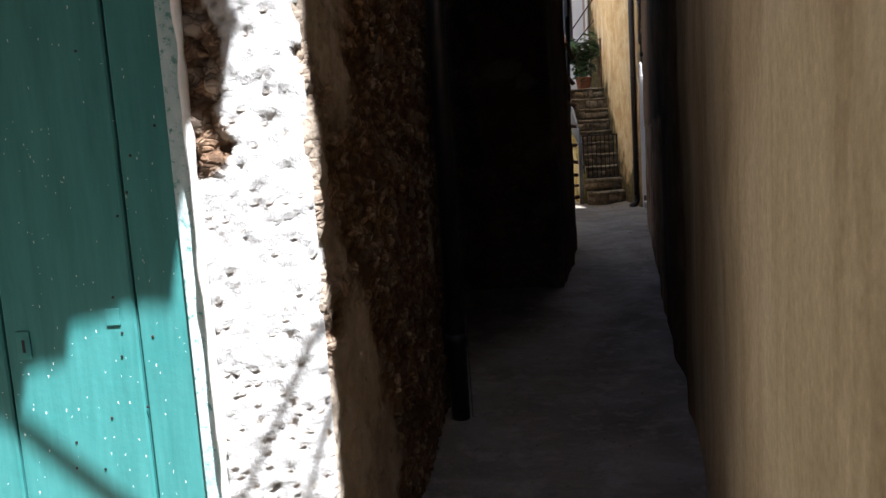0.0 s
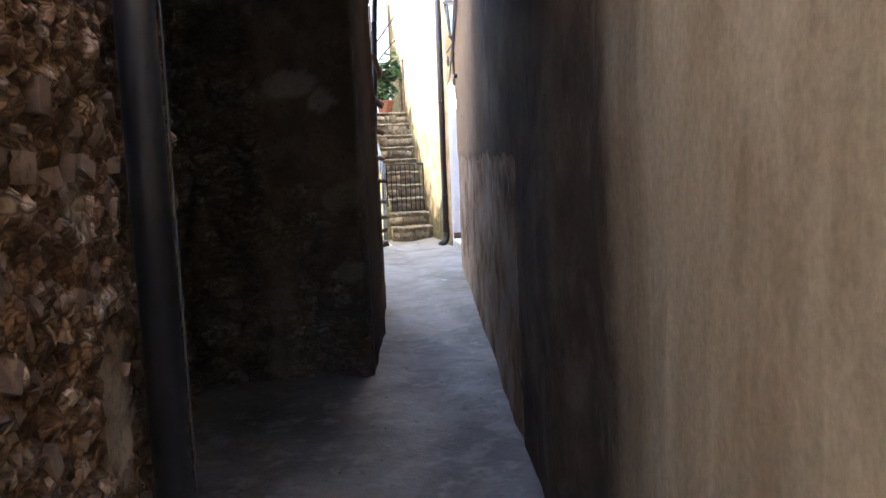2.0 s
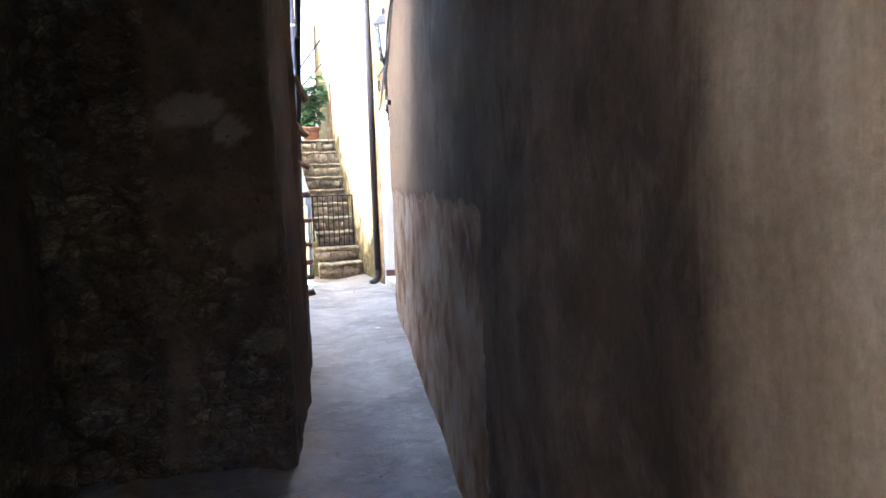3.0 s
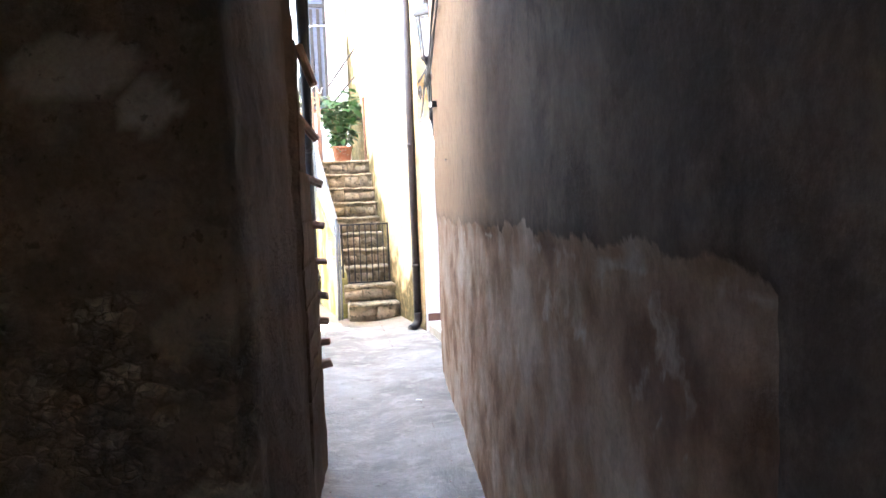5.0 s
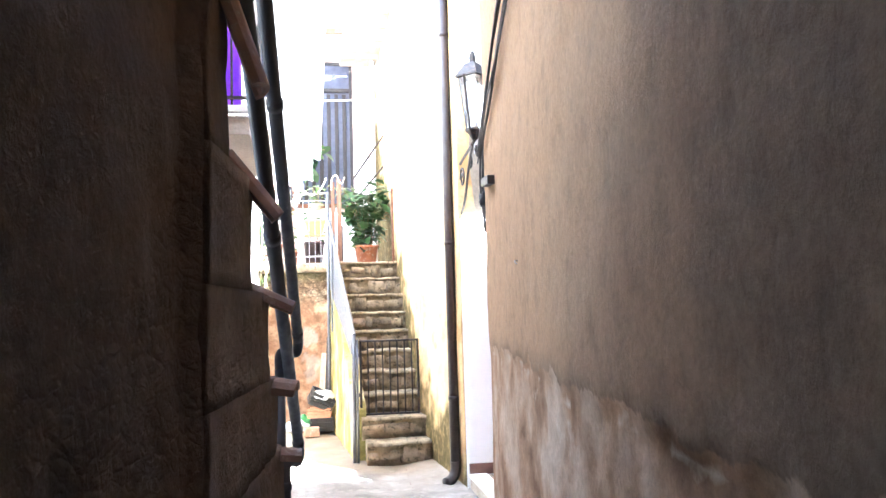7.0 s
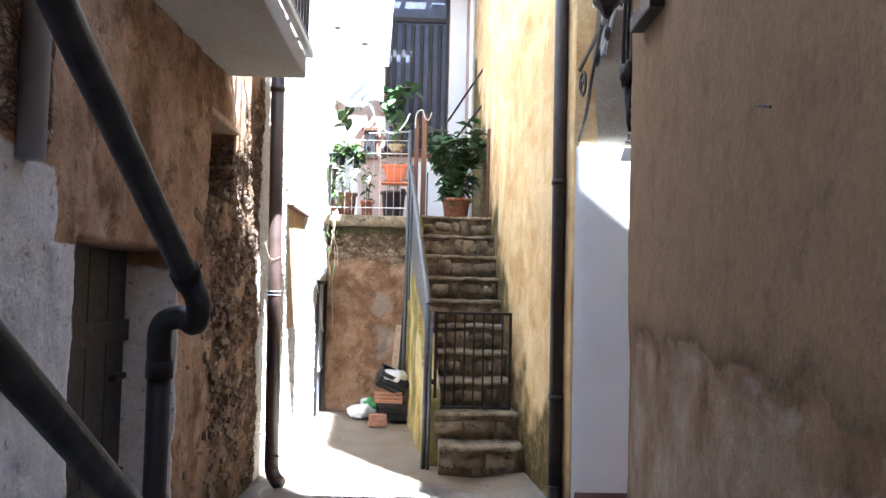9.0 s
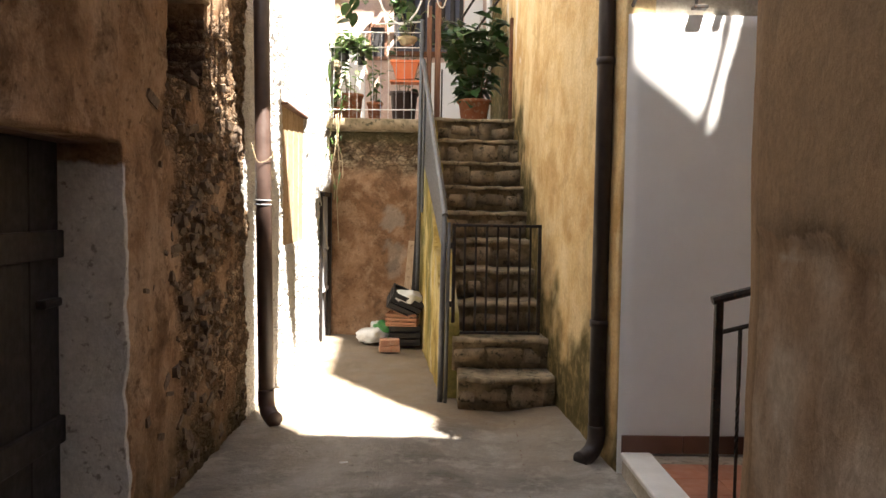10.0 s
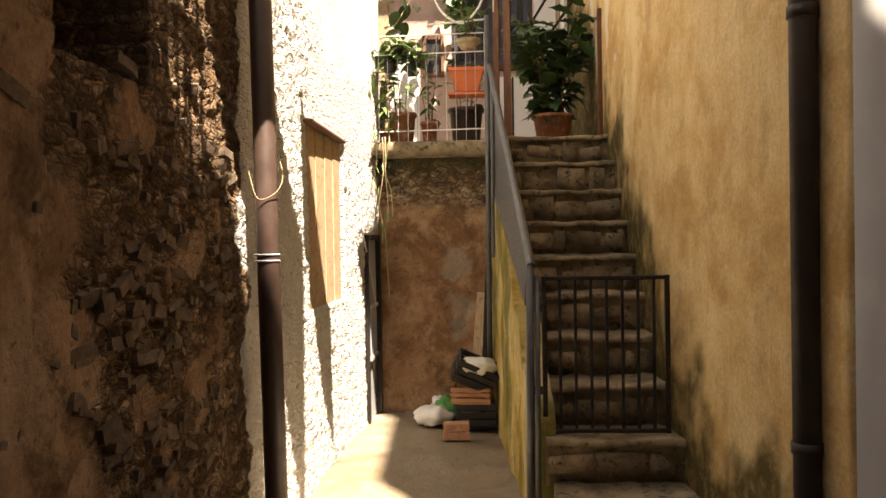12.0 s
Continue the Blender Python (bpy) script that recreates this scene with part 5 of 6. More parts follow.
lb = part("leaning_board", boxes((-0.02, 0.02, -0.01, 0.01, 0, 1.15), bevel=0.003), M_DARKWOOD_OR_VOID)
lb.matrix_basis = pose(0.865, 16.02, 0.03, -5, 3, 0)
tagged(lb, "dark batten leaning in the corner", "board")

# ---- porch ----
setting(part("floor_porch", boxes((2.0, 4.2, 10.45, 12.41, -0.02, 0.098)), M_TREAD), "bed of the porch floor", "floor")
_pf = part("tile", boxes((0, 0.198, 0, 0.198, 0.098, 0.11), bevel=0.002), M_TERRAFLOOR, bpy.data.objects["floor_porch"])
for i in range(5):
    for j in range(9):
        m = pose(2.14 + 0.2 * i, 10.45 + 0.2 * j, 0)
        if i + j == 0:
            _pf.matrix_basis = m
        else:
            clone(_pf, m)
th = part("threshold", boxes((1.985, 2.135, 10.45, 12.40, 0.085, 0.118), bevel=0.006), M_MARBLE)
setting(th, "pale marble threshold of the porch", "threshold")
setting(part("curb_porch", boxes((1.995, 2.13, 10.45, 12.405, -0.03, 0.083), bevel=0.006), M_GREYPL), "dirty plastered curb under the threshold", "curb")
_sk = part("baseboard", boxes((0, 0.3, 12.395, 12.408, 0.112, 0.20), bevel=0.002), M_SKIRT)
_sk.matrix_basis = pose(1.99, 0, 0)
setting(_sk, "brown tiled skirting of the porch", "baseboard")
for k in (1, 2):
    setting(clone(_sk, pose(1.99 + 0.303 * k - 0.1 * (k == 2), 0, 0)), "brown tiled skirting of the porch", "baseboard")
ps = thing("porch_steps", "dark tiled steps climbing out of the porch", "steps")
for k in range(6):
    part("step", boxes((2.60 + 0.26 * k, 4.15, 11.5, 12.40, 0.10 + 0.19 * k, 0.29 + 0.19 * k), bevel=0.004), M_DARKPIPE, ps)
    part("tread", boxes((2.585 + 0.26 * k, 2.87 + 0.26 * k, 11.5, 12.40, 0.291 + 0.19 * k, 0.32 + 0.19 * k), bevel=0.004), M_MARBLE, ps)
setting(part("trim_porch_frame", boxes((2.72, 2.80, 12.30, 12.40, 0.3, 2.6), bevel=0.006), M_BROWNWOOD), "dark brown wooden frame at the porch stairs", "trim")
# near-black panel paints the shade of the stairwell
setting(part("wall_porch_dark", boxes((2.81, 3.62, 12.5, 12.6, -0.02, 2.6)), M_DARKWOOD_OR_VOID), "near-black panel standing for the unlit stairwell behind the porch", "wall")

pr = thing("porch_railing", "black wrought-iron handrail with twisted bars", "railing")
P0 = Vector((2.075, 11.40, 0.11))
part("post", boxes((P0.x - 0.014, P0.x + 0.014, 11.386, 11.414, 0.11, 0.99), bevel=0.003), M_IRON, pr)
bm = bmesh.new()
tube(bm, [(2.05, 11.40, 0.985), (2.26, 11.40, 1.04), (2.9, 11.40, 1.40)], 0.017, 8)
part("handrail", bm, M_IRON, pr)
bm = bmesh.new()
tube(bm, [(2.08, 11.40, 0.87), (2.26, 11.40, 0.915), (2.9, 11.40, 1.27)], 0.009, 6)
part("upper_rail", bm, M_IRON, pr)
part("lower_rail", tubes(([(2.08, 11.40, 0.19), (2.62, 11.40, 0.23)], 0.009), n=6), M_IRON, pr)
for x in (2.155, 2.235, 2.315, 2.395):
    bm = bmesh.new()
    rows = []
    for k in range(41):
        z = 0.2 + 0.69 * k / 40
        a = 5.0 * math.sin(max(-1, min(1, (k - 20) / 9)) * math.pi / 2)
        w = 0.0075
        rows.append([bm.verts.new((x + w * (math.cos(a + q) + 0), 11.40 + w * math.sin(a + q), z)) for q in (0.785, 2.356, 3.927, 5.498)])
    for a, b in zip(rows, rows[1:]):
        for k in range(4):
            bm.faces.new((a[k], a[(k + 1) % 4], b[(k + 1) % 4], b[k]))
    part("twisted_bar", bm, M_IRON, pr)

# ---- on the porch's upper wall ----
ac = thing("air_conditioner", "white air-conditioner unit on wall brackets", "air conditioner")
part("casing", boxes((2.05, 2.75, 12.10, 12.38, 3.06, 3.62), bevel=0.012), M_WHITEMETAL, ac)
bm = bmesh.new()
for k in range(9):
    box(bm, 2.042, 2.049, 12.13 + 0.026 * k, 12.145 + 0.026 * k, 3.12, 3.56)
part("side_grille", bm, M_GREYPIPE, ac)
for x in (2.12, 2.62):
    part("bracket", boxes((x, x + 0.03, 12.05, 12.44, 3.025, 3.055), (x, x + 0.03, 12.40, 12.44, 2.8, 3.02)), M_GREYPIPE, ac)
    part("strut", tubes(([(x + 0.015, 12.10, 3.03), (x + 0.015, 12.42, 2.82)], 0.012), n=6), M_GREYPIPE, ac)
hk = thing("wall_hook", "small dark iron hook in the wall", "hook")
part("plate", boxes((2.27, 2.34, 12.37, 12.42, 2.262, 2.278), bevel=0.003), M_IRON, hk)
part("peg", tubes(([(2.285, 12.39, 2.27), (2.285, 12.385, 2.32)], 0.008), n=6), M_IRON, hk)

# ---- lantern and cables on the corner ----
lan = thing("street_lantern", "black iron street lantern with glass panes on a scrolled bracket", "street lamp")
LX, LY, LZ = 1.93, 11.5, 2.78
bm = bmesh.new()
for a in (45, 135, 225, 315):
    c, s_ = math.cos(radians(a)), math.sin(radians(a))
    tube(bm, [(LX + 0.06 * c, LY + 0.06 * s_, LZ), (LX + 0.12 * c, LY + 0.12 * s_, LZ + 0.40)], 0.009, 6)
part("cage", bm, M_IRON, lan)
bm = bmesh.new()
lathe(bm, [(0.135, LZ + 0.40), (0.13, LZ + 0.415), (0.06, LZ + 0.50), (0.025, LZ + 0.52), (0.025, LZ + 0.56), (0.01, LZ + 0.60)], (LX, LY, 0), 4)
part("cap", bm, M_IRON, lan)
bm = bmesh.new()
lathe(bm, [(0.02, LZ - 0.07), (0.04, LZ - 0.03), (0.07, LZ - 0.005), (0.07, LZ + 0.012)], (LX, LY, 0), 8)
part("base", bm, M_IRON, lan)
bm = bmesh.new()
lathe(bm, [(0.055, LZ + 0.014), (0.112, LZ + 0.395)], (LX, LY, 0), 4)
gl = part("glass", bm, M_GLASS, lan, "clear glass panes")
gl.visible_shadow = False
bm = bmesh.new()
tube(bm, [(1.995, 12.45, LZ - 0.07), (LX, LY, LZ - 0.07)], 0.013, 6)
tube(bm, curve_pts([(1.995, 12.44, LZ - 0.5), (1.98, 12.2, LZ - 0.42), (1.95, 11.85, LZ - 0.2), (LX, LY + 0.1, LZ - 0.08)], 5), 0.010, 6)
for k, (c0, r0, turns) in enumerate((((12.2, 2.55), 0.09, 1.5), ((11.85, 2.62), 0.06, -1.4), ((11.62, 2.66), 0.04, 1.3))):
    pts = [(1.965, c0[0] + r0 * (1 - 0.7 * t / 20) * math.cos(t / 20 * turns * 2 * math.pi), c0[1] + r0 * (1 - 0.7 * t / 20) * math.sin(t / 20 * turns * 2 * math.pi)) for t in range(21)]
    tube(bm, pts, 0.008, 6)
part("bracket", bm, M_IRON, lan, "scrolled iron bracket")

ir = thing("iron_stub", "short dark iron stub jutting from the wall corner", "iron stub")
bm = boxes((-0.14, 0.16, -0.02, 0.02, -0.022, 0.022), bevel=0.003)
st_ = part("stub", bm, M_IRON, ir)
ir.matrix_basis = pose(1.622, 9.76, 2.11, 0, -6, 84)

bm = bmesh.new()
tube(bm, [(1.525, 8.83, 1.642), (1.503, 8.825, 1.642), (1.497, 8.80, 1.636), (1.495, 8.765, 1.626)], 0.002, 6)
tagged(part("wall_nail", bm, M_IRON), "bent rusty nail in the plaster wall", "nail")
for k, (dz, sag, dx) in enumerate(((0.0, 0.02, 0.0), (0.05, 0.05, 0.012), (0.09, 0.03, 0.004), (-0.03, 0.04, 0.01))):
    pts = []
    for q in range(9):
        y = 10.2 - 0.62 * q
        x = 0.99 + 0.1335 * (y - 4.87) - 0.025 - dx
        pts.append((x, y, 2.32 + dz + 0.135 * q - sag * math.sin(q * 1.9 + k)))
    sag_cable("wall_cable", pts, 0.008 - 0.0012 * k, M_CABLE, "black electric cable clipped along the alley wall")
for k in range(3):
    sag_cable("hanging_cable", [(1.70 + 0.012 * k, 10.25, 2.42), (1.70 + 0.02 * k, 10.3 + 0.02 * k, 2.2), (1.71, 10.31 - 0.02 * k, 2.06 - 0.05 * k), (1.72, 10.28, 1.98 - 0.04 * k)], 0.007, M_CABLE, "loose black cable ends hanging at the corner")
jb = bag("junction_knot", "taped black cable joint hanging at the corner", M_CABLE, (1.71, 10.30, 2.05), (0.02, 0.02, 0.045), 3.0, "cable")

# ---- balcony ----
bal = thing("balcony", "small concrete balcony with an iron railing", "balcony")
part("slab", boxes((-0.12, 0.37, 10.78, 12.30, 2.57, 2.69), bevel=0.006), M_SOFFIT, bal)
part("rim", boxes((0.37, 0.405, 10.74, 12.34, 2.70, 2.745), (-0.1, 0.37, 10.74, 10.78, 2.70, 2.745), (-0.1, 0.37, 12.30, 12.34, 2.70, 2.745), bevel=0.004), M_MARBLE, bal)
part("top_rail", boxes((0.36, 0.385, 10.77, 12.31, 3.66, 3.69), (-0.1, 0.36, 10.77, 10.79, 3.66, 3.69), (-0.1, 0.36, 12.29, 12.31, 3.66, 3.69)), M_IRON, bal)
part("bottom_rail", boxes((0.36, 0.385, 10.77, 12.31, 2.79, 2.81), (-0.1, 0.36, 10.77, 10.79, 2.79, 2.81), (-0.1, 0.36, 12.29, 12.31, 2.79, 2.81)), M_IRON, bal)
_bb = part("baluster", boxes((-0.007, 0.007, -0.007, 0.007, 2.745, 3.66)), M_IRON, bal)
_bb.matrix_basis = pose(0.372, 10.78, 0)
for k in range(1, 15):
    clone(_bb, pose(0.372, 10.78 + 0.108 * k, 0))
for k in range(4):
    clone(_bb, pose(-0.06 + 0.108 * k, 10.78, 0))
    clone(_bb, pose(-0.06 + 0.108 * k, 12.30, 0))


def sheet(name, label, mat, corners, nu, nv, wave, seed, cat, thick=0.002):
    """A hanging cloth between four corners: top left, top right, bottom right, bottom left."""
    a, b, c, d = (Vector(p) for p in corners)
    nrm = (b - a).cross(d - a).normalized()
    bm = bmesh.new()
    g = []
    for i in range(nu + 1):
        u = i / nu
        col = []
        for j in range(nv + 1):
            v = j / nv
            p = a.lerp(b, u).lerp(d.lerp(c, u), v)
            p += nrm * wave * (math.sin(u * 9 + seed) * (0.4 + v) + 0.6 * nz(u * 4, v * 1.5, seed, 1.3))
            p.z -= 0.03 * math.sin(u * math.pi * 2.2 + seed) * v
            col.append(bm.verts.new(p))
        g.append(col)
    for i in range(nu):
        for j in range(nv):
            bm.faces.new((g[i][j], g[i + 1][j], g[i + 1][j + 1], g[i][j + 1]))
    bmesh.ops.solidify(bm, geom=bm.faces[:], thickness=thick)
    return tagged(part(name, bm, mat, None, "", True), label, cat)


sheet("purple_cloth", "purple cloth hung inside the balcony railing", M_PURPLE, [(-0.08, 10.83, 3.3), (0.32, 10.83, 3.3), (0.32, 10.83, 2.76), (-0.08, 10.83, 2.76)], 16, 8, 0.012, 1, "cloth")
sheet("laundry", "dark navy garment drying on the balcony", M_NAVY, [(0.40, 11.3, 3.62), (0.41, 11.75, 3.6), (0.42, 11.7, 3.05), (0.43, 11.35, 3.1)], 10, 8, 0.02, 3, "laundry")
sheet("tarpaulin", "large white tarpaulin hanging over the courtyard", M_CLOTH, [(0.30, 12.5, 4.6), (0.90, 12.9, 4.6), (0.80, 13.0, 2.86), (0.12, 12.6, 3.14)], 24, 24, 0.03, 2, "tarpaulin")
for a, b in (((0.30, 12.5, 4.6), (-0.09, 12.35, 4.75)), ((0.90, 12.9, 4.6), (1.86, 13.1, 4.8)), ((0.12, 12.6, 3.14), (-0.07, 12.6, 3.3))):
    part("cord", tubes((curve_pts([a, Vector(a).lerp(Vector(b), 0.5) - Vector((0, 0, 0.03)), b], 4), 0.005), n=5), M_ROPE, bpy.data.objects["tarpaulin"])
sheet("tarpaulin", "second white sheet hanging lower behind the first", M_CLOTH, [(0.36, 13.7, 3.6), (0.76, 13.75, 3.6), (0.755, 13.75, 2.77), (0.37, 13.7, 2.76)], 16, 14, 0.015, 5, "tarpaulin")
bm = bmesh.new()
for u in (0.25, 0.55, 0.8):
    p = Vector((0.12, 12.58, 3.17)).lerp(Vector((0.80, 12.98, 2.90)), u)
    lathe(bm, [(0.012, p.z), (0.02, p.z + 0.004), (0.012, p.z + 0.008)], (p.x, p.y - 0.035, 0), 10)
for k in range(2):
    sag_cable("clothes_line", [(-0.05, 12.5 + 1.2 * k, 4.62 - 1.0 * k), (0.8, 12.9 + 0.85 * k, 4.6 - 1.0 * k), (1.84, 13.2 + 0.6 * k, 4.66 - 1.0 * k)], 0.004, M_ROPE, "pale clothes line across the courtyard")
tagged(part("eyelet", bm, M_IRON, bpy.data.objects["tarpaulin"], "metal eyelets along the hem"))

# ---- roof over the terrace and added eave on the yellow house ----
# eave added to keep the sun off the terrace wall
ev = thing("roof_eave", "eave above the yellow wall, added to shade the terrace wall", "roof")
part("deck", boxes((1.22, 2.2, 13.85, 18.59, 5.50, 5.54)), M_GREYPL, ev)
for k in range(8):
    y = 14.0 + 0.56 * k
    part("rafter", boxes((1.24, 1.9, y, y + 0.07, 5.42, 5.498), bevel=0.004), M_GREYPL, ev)
can = thing("terrace_canopy", "wooden canopy with tiles above the upper door", "canopy")
part("beam", boxes((-0.2, 1.78, 17.72, 17.82, 5.85, 5.95), bevel=0.006), M_GREYPL, can)
part("beam", boxes((-0.2, 1.78, 18.5, 18.6, 6.02, 6.12), bevel=0.006), M_BROWNWOOD, can)
for k in range(6):
    x = -0.1 + 0.36 * k
    bm = bmesh.new()
    tube(bm, [(x, 17.66, 5.94), (x, 18.6, 6.16)], 0.035, 4)
    part("rafter", bm, M_GREYPL, can)
for k in range(2, 5):
    y = 17.22 + 0.28 * k
    z = 5.88 + 0.066 * k
    part("plank", boxes((-0.2, 1.78, y, y + 0.26, z + 0.01, z + 0.03)), M_WHITE, can)
part("post", tubes(([(1.72, 18.3, 2.11), (1.72, 18.3, 6.0)], 0.035), n=8), M_WHITEMETAL, can)

hr = thing("upper_handrail", "slim dark handrail rising to the upper door", "handrail")
part("rail", tubes(([(1.40, 18.3, 3.6), (1.82, 17.3, 4.1)], 0.014), n=8), M_IRON, hr)
part("rail", tubes(([(1.38, 18.3, 3.2), (1.82, 17.3, 3.65)], 0.014), n=8), M_IRON, hr)
uj = setting(part("trim_far_jamb", boxes((-0.34, -0.12, HY - 0.03, HY, 2.1, 4.9), bevel=0.004), M_PALEWOOD), "pale brown door jamb on the far house", "trim")
setting(part("trim_far_opening", boxes((-0.1, 0.2, HY - 0.006, HY + 0.0, 2.1, 3.4)), M_WHITE), "white painted strip of the far wall", "trim")
ws = thing("small_window", "small dark window with a brown frame in the pink wall", "window")
part("pane", boxes((0.27, 0.44, HY - 0.02, HY - 0.005, 3.16, 3.52)), M_BLACKPIPE, ws)
part("frame", boxes((0.24, 0.27, HY - 0.04, HY, 3.12, 3.56), (0.44, 0.47, HY - 0.04, HY, 3.12, 3.56), (0.27, 0.44, HY - 0.04, HY, 3.12, 3.16), (0.27, 0.44, HY - 0.04, HY, 3.52, 3.56)), M_BROWNWOOD, ws)

# ---- plants ----


def leaf_mesh(width, droop, lobes=0):
    """One leaf along +x, a metre long, folded along its rib."""
    bm = bmesh.new()
    n = 6
    rows = []
    for k in range(n + 1):
        t = k / n
        w = width * math.sin(math.pi * min(1, 0.06 + t * 0.94)) ** 0.8
        if lobes and k % 2:
            w *= 0.62
        z = -droop * t * t
        rows.append([bm.verts.new((t, -w, z + 0.25 * w)), bm.verts.new((t, 0, z)), bm.verts.new((t, w, z + 0.25 * w))])
    for a, b in zip(rows, rows[1:]):
        bm.faces.new((a[0], b[0], b[1], a[1]))
        bm.faces.new((a[1], b[1], b[2], a[2]))
    return bm


def leaf_data(name, bm, mat):
    me = bpy.data.meshes.new(name)
    bm.to_mesh(me)
    bm.free()
    me.materials.append(mat)
    me.polygons.foreach_set("use_smooth", [True] * len(me.polygons))
    return me


LEAVES = {
    "broad": leaf_data("leaf", leaf_mesh(0.30, 0.28), M_LEAF),
    "lobed": leaf_data("leaf", leaf_mesh(0.36, 0.35, 1), M_LEAF),
    "light": leaf_data("leaf", leaf_mesh(0.24, 0.25), M_LEAF2),
    "strap": leaf_data("leaf", leaf_mesh(0.07, 0.55), M_LEAF2),
}


def put_leaf(kind, at, yaw, tilt, size, parent, roll=0):
    o = new("leaf", LEAVES[kind])
    o.parent = parent
    o.matrix_basis = pose(*at, 0, 0, yaw) @ pose(0, 0, 0, roll, -tilt, 0) @ Matrix.Scale(size, 4)
    return o


def pot(parent, at, r, h, mat, rim=0.02):
    bm = bmesh.new()
    lathe(bm, [(r * 0.68, 0), (r * 0.72, 0.006), (r * 0.92, h - rim * 1.6), (r * 1.03, h - rim * 1.5), (r * 1.05, h), (r * 0.92, h), (r * 0.9, h - 0.025)], at, 22)
    body = part("pot", bm, mat, parent, "", True)
    bm = bmesh.new()
    lathe(bm, [(r * 0.7, h - 0.04), (r * 0.9, h - 0.028), (r * 0.3, h - 0.015)], at, 14)
    part("soil", bm, M_SOIL, body, "dark potting soil", True)


def potted(name, label, at, r, h, potmat, stems, kind, leaf, spread, height, per, seed):
    """A pot, soil, stems from it, and leaves set round the stems."""
    p = thing(name, label, "potted plant")
    pot(p, at, r, h, potmat)
    rn = random.Random(seed)
    for s in range(stems):
        a = rn.uniform(0, 6.283)
        reach = spread * rn.uniform(0.25, 1.0)
        top = height * rn.uniform(0.55, 1.0)
        b = Vector(at) + Vector((0.4 * r * math.cos(a), 0.4 * r * math.sin(a), h - 0.02))
        e = b + Vector((reach * math.cos(a), reach * math.sin(a), top))
        mid = b.lerp(e, 0.5) + Vector((-0.12 * reach * math.cos(a), -0.12 * reach * math.sin(a), 0.12 * top))
        pts = curve_pts([b, mid, e], 4)
        bm = bmesh.new()
        tube(bm, pts, [max(0.0015, 0.005 * (1 - 0.6 * k / len(pts))) for k in range(len(pts))], 5)
        stem = part("stem", bm, M_STEM, p, "", True)
        for k in range(per):
            t = 0.08 + 0.92 * (k + rn.random()) / per
            q = pts[min(len(pts) - 1, int(t * (len(pts) - 1)))]
            put_leaf(kind, q, rn.uniform(0, 360), rn.uniform(-25, 40), leaf * rn.uniform(0.6, 1.15), stem, rn.uniform(-25, 25))
    return p


potted("potted_plant", "bushy dark green plant in a terracotta pot at the stair head", (1.47, 16.72, 2.118), 0.17, 0.27, M_TERRA, 34, "lobed", 0.19, 0.40, 0.92, 10, 3)
potted("potted_plant", "terracotta pot with a leafy plant behind the terrace fence", (0.24, 16.52, 2.10), 0.12, 0.30, M_TERRA, 6, "light", 0.09, 0.14, 0.55, 8, 5)
potted("potted_plant", "small terracotta pot with a spindly plant on the ledge", (0.48, 16.40, 2.12), 0.075, 0.19, M_TERRA, 5, "light", 0.08, 0.16, 0.46, 8, 8)
potted("potted_plant", "large brown pot with a bare shrub behind the terrace fence", (0.76, 16.55, 2.10), 0.145, 0.33, M_BROWNPIPE, 6, "broad", 0.10, 0.2, 0.55, 5, 12)
potted("potted_plant", "tall plant with pale leaves at the fence end", (0.08, 16.45, 2.12), 0.07, 0.14, M_TERRA, 9, "light", 0.1, 0.09, 0.7, 8, 21)
potted("hanging_pot", "small black pot with trailing leaves hooked on the fence", (0.20, 16.17, 2.66), 0.055, 0.09, M_BLACKPLASTIC, 16, "light", 0.13, 0.2, 0.2, 6, 14)
potted("hanging_pot", "small black pot with light leaves hooked on the fence", (0.36, 16.17, 2.63), 0.045, 0.075, M_BLACKPLASTIC, 14, "light", 0.12, 0.17, 0.16, 6, 17)
potted("hanging_pot", "basket with a rubber plant on the fence top", (0.80, 16.15, 2.82), 0.09, 0.07, M_VINE, 7, "light", 0.12, 0.20, 0.34, 4, 24)
op_ = thing("orange_planter", "orange plastic planter hung on the terrace fence", "planter")
bm = bmesh.new()
ringz = ((0, 0.085, 0.055), (0.15, 0.125, 0.08), (0.153, 0.137, 0.09), (0.177, 0.137, 0.09), (0.177, 0.12, 0.075), (0.14, 0.113, 0.07))
rings = [[bm.verts.new((sx * w, sy * dd, z)) for sx, sy in ((-1, -1), (1, -1), (1, 1), (-1, 1))] for z, w, dd in ringz]
for a, b in zip(rings, rings[1:]):
    for k in range(4):
        bm.faces.new((a[k], a[(k + 1) % 4], b[(k + 1) % 4], b[k]))
bm.faces.new(rings[0][::-1])
bm.faces.new(rings[-1])
part("trough", bm, M_ORANGE, op_)
part("saucer", boxes((-0.14, 0.14, -0.09, 0.09, -0.03, -0.012), bevel=0.004), M_ORANGE, op_)
op_.matrix_basis = pose(0.78, 16.20, 2.50)

bush = thing("climbing_plant", "dark-leaved climber hanging before the upper door", "plant")
rn = random.Random(31)
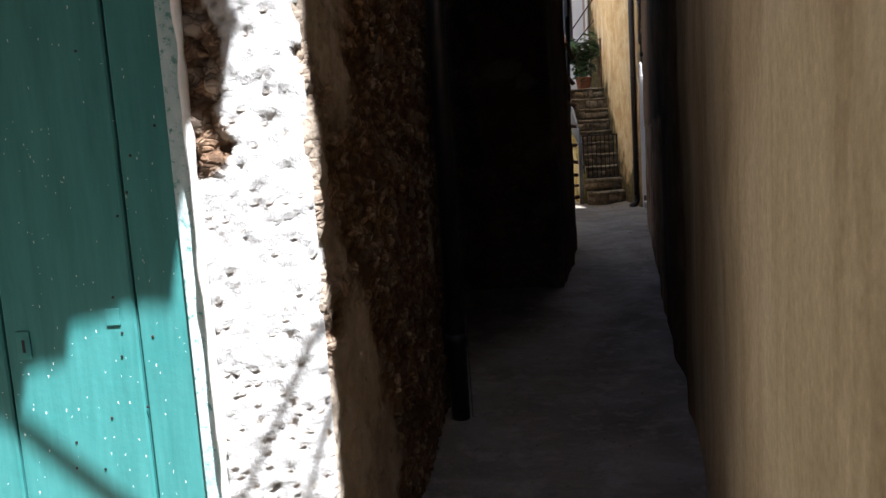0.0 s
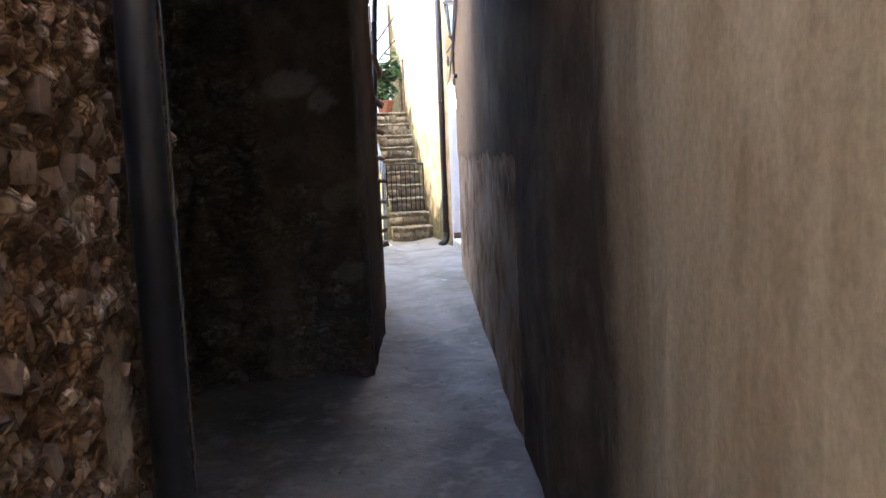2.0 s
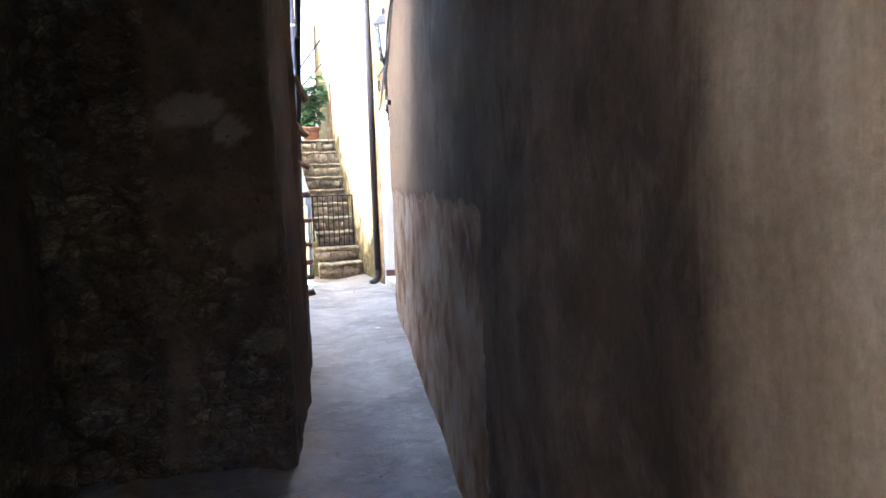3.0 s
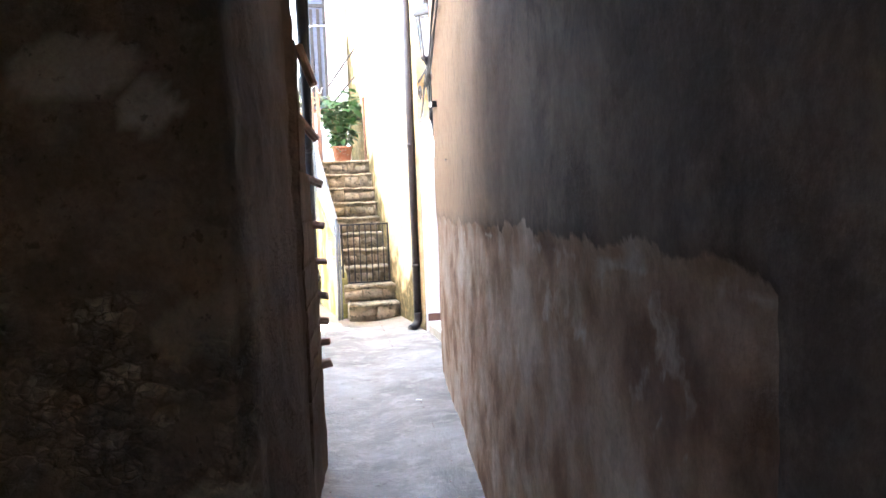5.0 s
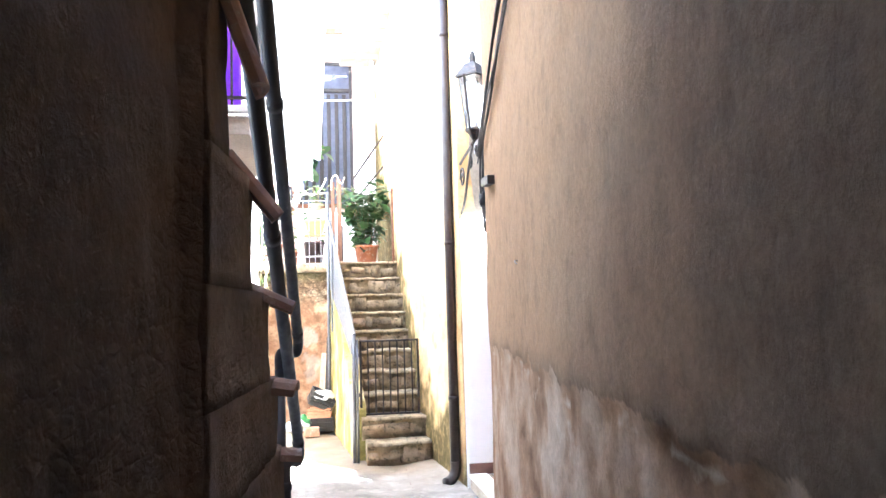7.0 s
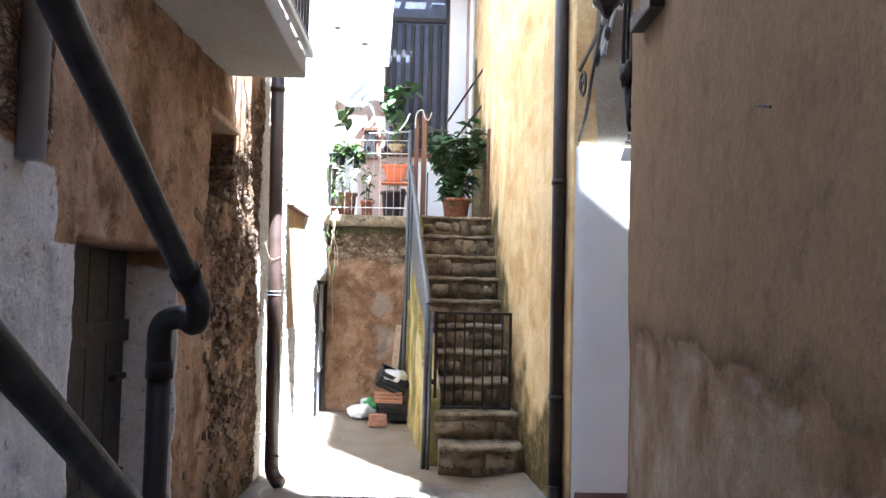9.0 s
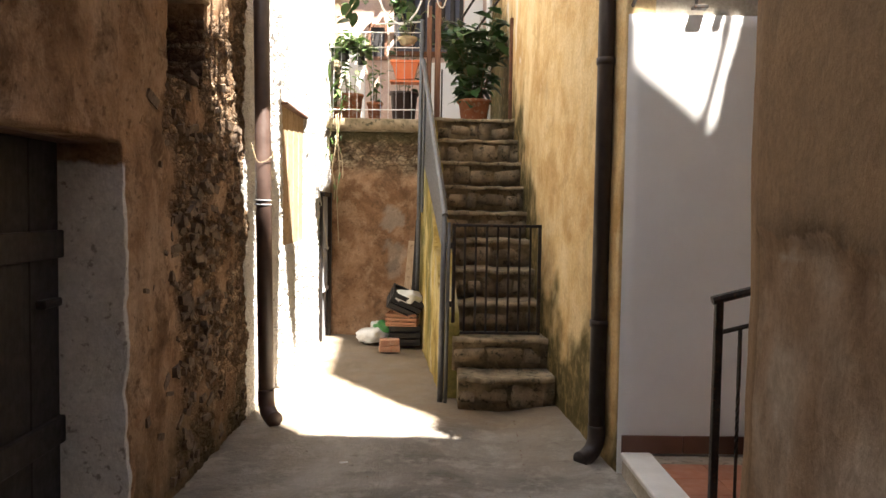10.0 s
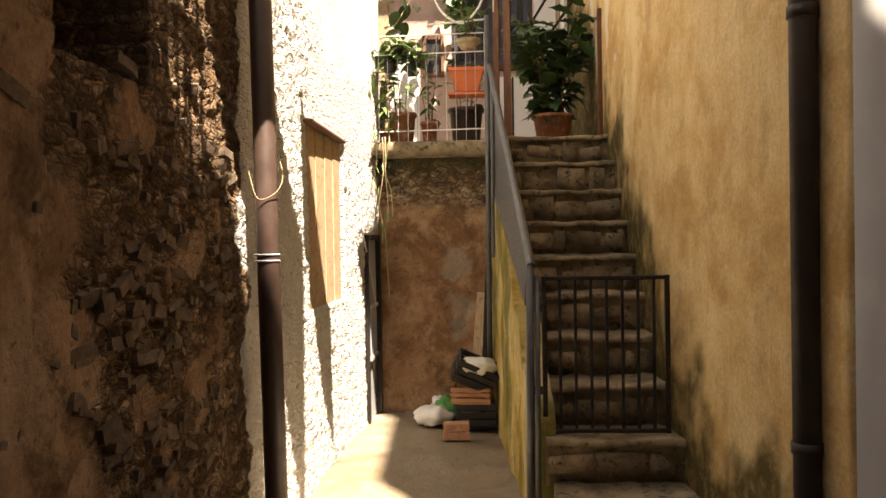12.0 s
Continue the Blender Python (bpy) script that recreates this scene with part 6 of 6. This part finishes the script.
for k in range(6):
    b = Vector((0.30 + 0.1 * k, 18.2, 4.0))
    e = b + Vector((rn.uniform(-0.3, 0.3), -0.2, rn.uniform(-0.6, 0.3)))
    bm = bmesh.new()
    tube(bm, curve_pts([Vector((0.5, 18.5, 3.95)), b, e], 5), 0.006, 5)
    stem = part("stem", bm, M_STEM, bush, "", True)
    for q in range(12):
        put_leaf("broad", b.lerp(e, rn.random()) + Vector((rn.uniform(-0.1, 0.1), rn.uniform(-0.1, 0.1), rn.uniform(-0.1, 0.1))), rn.uniform(0, 360), rn.uniform(-50, 20), rn.uniform(0.13, 0.22), stem, rn.uniform(-30, 30))

fence = thing("terrace_fence", "white-painted wire and bar fence along the terrace edge", "fence")
for z in (2.20, 2.78, 2.92):
    part("rail", tubes(([(0.03, 16.11, z), (0.93, 16.11, z + 0.01)], 0.005), n=6), M_WHITEMETAL, fence)
for k in range(13):
    x = 0.04 + 0.0735 * k
    part("bar", tubes(([(x, 16.11, 2.11), (x + 0.004 * math.sin(k * 2), 16.11, 2.92)], 0.003), n=5), M_WHITEMETAL if k % 4 == 0 else M_GREYPIPE, fence)
bm = bmesh.new()
tube(bm, curve_pts([(0.42, 16.1, 3.28), (0.50, 16.1, 3.30), (0.60, 16.1, 3.10), (0.75, 16.1, 3.0), (0.87, 16.1, 3.10), (0.93, 16.08, 3.22)], 6), 0.009, 7)
part("scroll", bm, M_WHITEMETAL, fence, "white curved iron scroll", True)
bm = bmesh.new()
tube(bm, curve_pts([(0.99, 16.0, 3.05), (1.0, 16.0, 3.2), (1.06, 16.0, 3.24), (1.09, 16.0, 3.16), (1.13, 16.0, 3.14), (1.16, 16.0, 3.22)], 6), 0.006, 6)
part("hook", bm, M_ROPE, fence, "pale curved wire hook", True)
part("rail", tubes(([(0.5, 16.11, 3.0), (0.93, 16.11, 3.03)], 0.008), n=6), M_WHITEMETAL, fence)

vine = thing("dry_vine", "dry pale vine trailing from the terrace ledge", "plant")
rn = random.Random(6)
for k, (x, l) in enumerate(((0.14, 0.75), (0.16, 1.15), (0.19, 0.55), (0.10, 0.35))):
    pts = [(x, 16.10, 2.16), (x + 0.01, 16.02, 2.12)]
    for q in range(1, 6):
        pts.append((x + rn.uniform(-0.025, 0.025), 16.03 + rn.uniform(-0.01, 0.015), 2.10 - l * q / 5))
    bm = bmesh.new()
    tube(bm, curve_pts(pts, 4), 0.0045, 5)
    part("tendril", bm, M_VINE, vine, "", True)
    for q in range(5):
        put_leaf("strap", (x + rn.uniform(-0.02, 0.02), 16.02, 2.1 - l * rn.random()), rn.uniform(180, 360), rn.uniform(-80, -30), rn.uniform(0.05, 0.1), vine)
for k in range(14):
    put_leaf("strap", (0.13 + rn.uniform(-0.06, 0.1), 16.08, 2.16 + rn.uniform(0, 0.3)), rn.uniform(0, 360), rn.uniform(0, 75), rn.uniform(0.1, 0.24), vine)
sc = sag_cable("wall_wire", [(-0.02, 15.55, 1.9), (0.03, 15.75, 1.45), (0.06, 15.85, 1.2), (0.09, 15.95, 0.9)], 0.006, M_ROPE, "pale wire hanging down the lit wall")

# ---- small litter and weeds ----
lit = part("litter", boxes((-0.02, 0.02, -0.008, 0.008, 0, 0.003)), M_PLASTICBAG)
lit.matrix_basis = pose(0.62, 12.52, 0.012, 0, 0, 20)
tagged(lit, "scrap of white paper on the paving", "litter")
lit2 = copy_thing(lit, pose(1.36, 9.35, 0.012, 0, 0, -30))
rn = random.Random(9)
bm = bmesh.new()
for k in range(260):
    y = rn.uniform(2.5, 16)
    x = rn.choice((rn.uniform(0.0, 1.7), rn.uniform(0.0, 0.3) + 0.02 * y, 0.9 + 0.05 * y))
    s_ = rn.uniform(0.002, 0.008)
    v = [bm.verts.new((x + s_ * a, y + s_ * b, 0.004 + 0.05 * smooth01((y - 14.0) / 2.2) * smooth01((1.2 - x) / 0.8) + c)) for a, b, c in ((-1, -0.6, 0), (1, -0.7, 0), (0.2, 1, 0), (0.1, 0, s_ * 0.9))]
    for q in ((0, 1, 3), (1, 2, 3), (2, 0, 3)):
        bm.faces.new([v[i] for i in q])
gr = part("grit", bm, M_STONE)
tagged(gr, "loose grit and pebbles on the paving", "grit", "", "stuff")

# stones showing in the courtyard wall
_cs = [part("stone", lump_mesh(50 + 1.9 * k, 1, 1, 1, 0.12), M_COURTSTONE, bpy.data.objects["wall_court_left"]) for k in range(6)]
rnd = random.Random(17)
for k in range(230):
    y, z = rnd.uniform(11.75, 13.3), rnd.uniform(0.05, 2.0)
    if 11.9 < y < 12.55 and 1.78 < z < 2.35:
        z -= 0.7
    if y < 12.05 and rnd.random() < 0.7:
        y += 0.5
    m = Matrix.Translation((-0.098 + 0.012 * (y - 11.7) + rnd.uniform(-0.008, 0.006), y, z)) @ pose(0, 0, 0, rnd.uniform(-25, 25), rnd.uniform(-12, 12), rnd.uniform(-12, 12)) @ Matrix.Diagonal((0.036, rnd.uniform(0.025, 0.11), rnd.uniform(0.016, 0.045), 1))
    if k < 6:
        _cs[k].matrix_basis = m
    else:
        clone(_cs[k % 6], m)
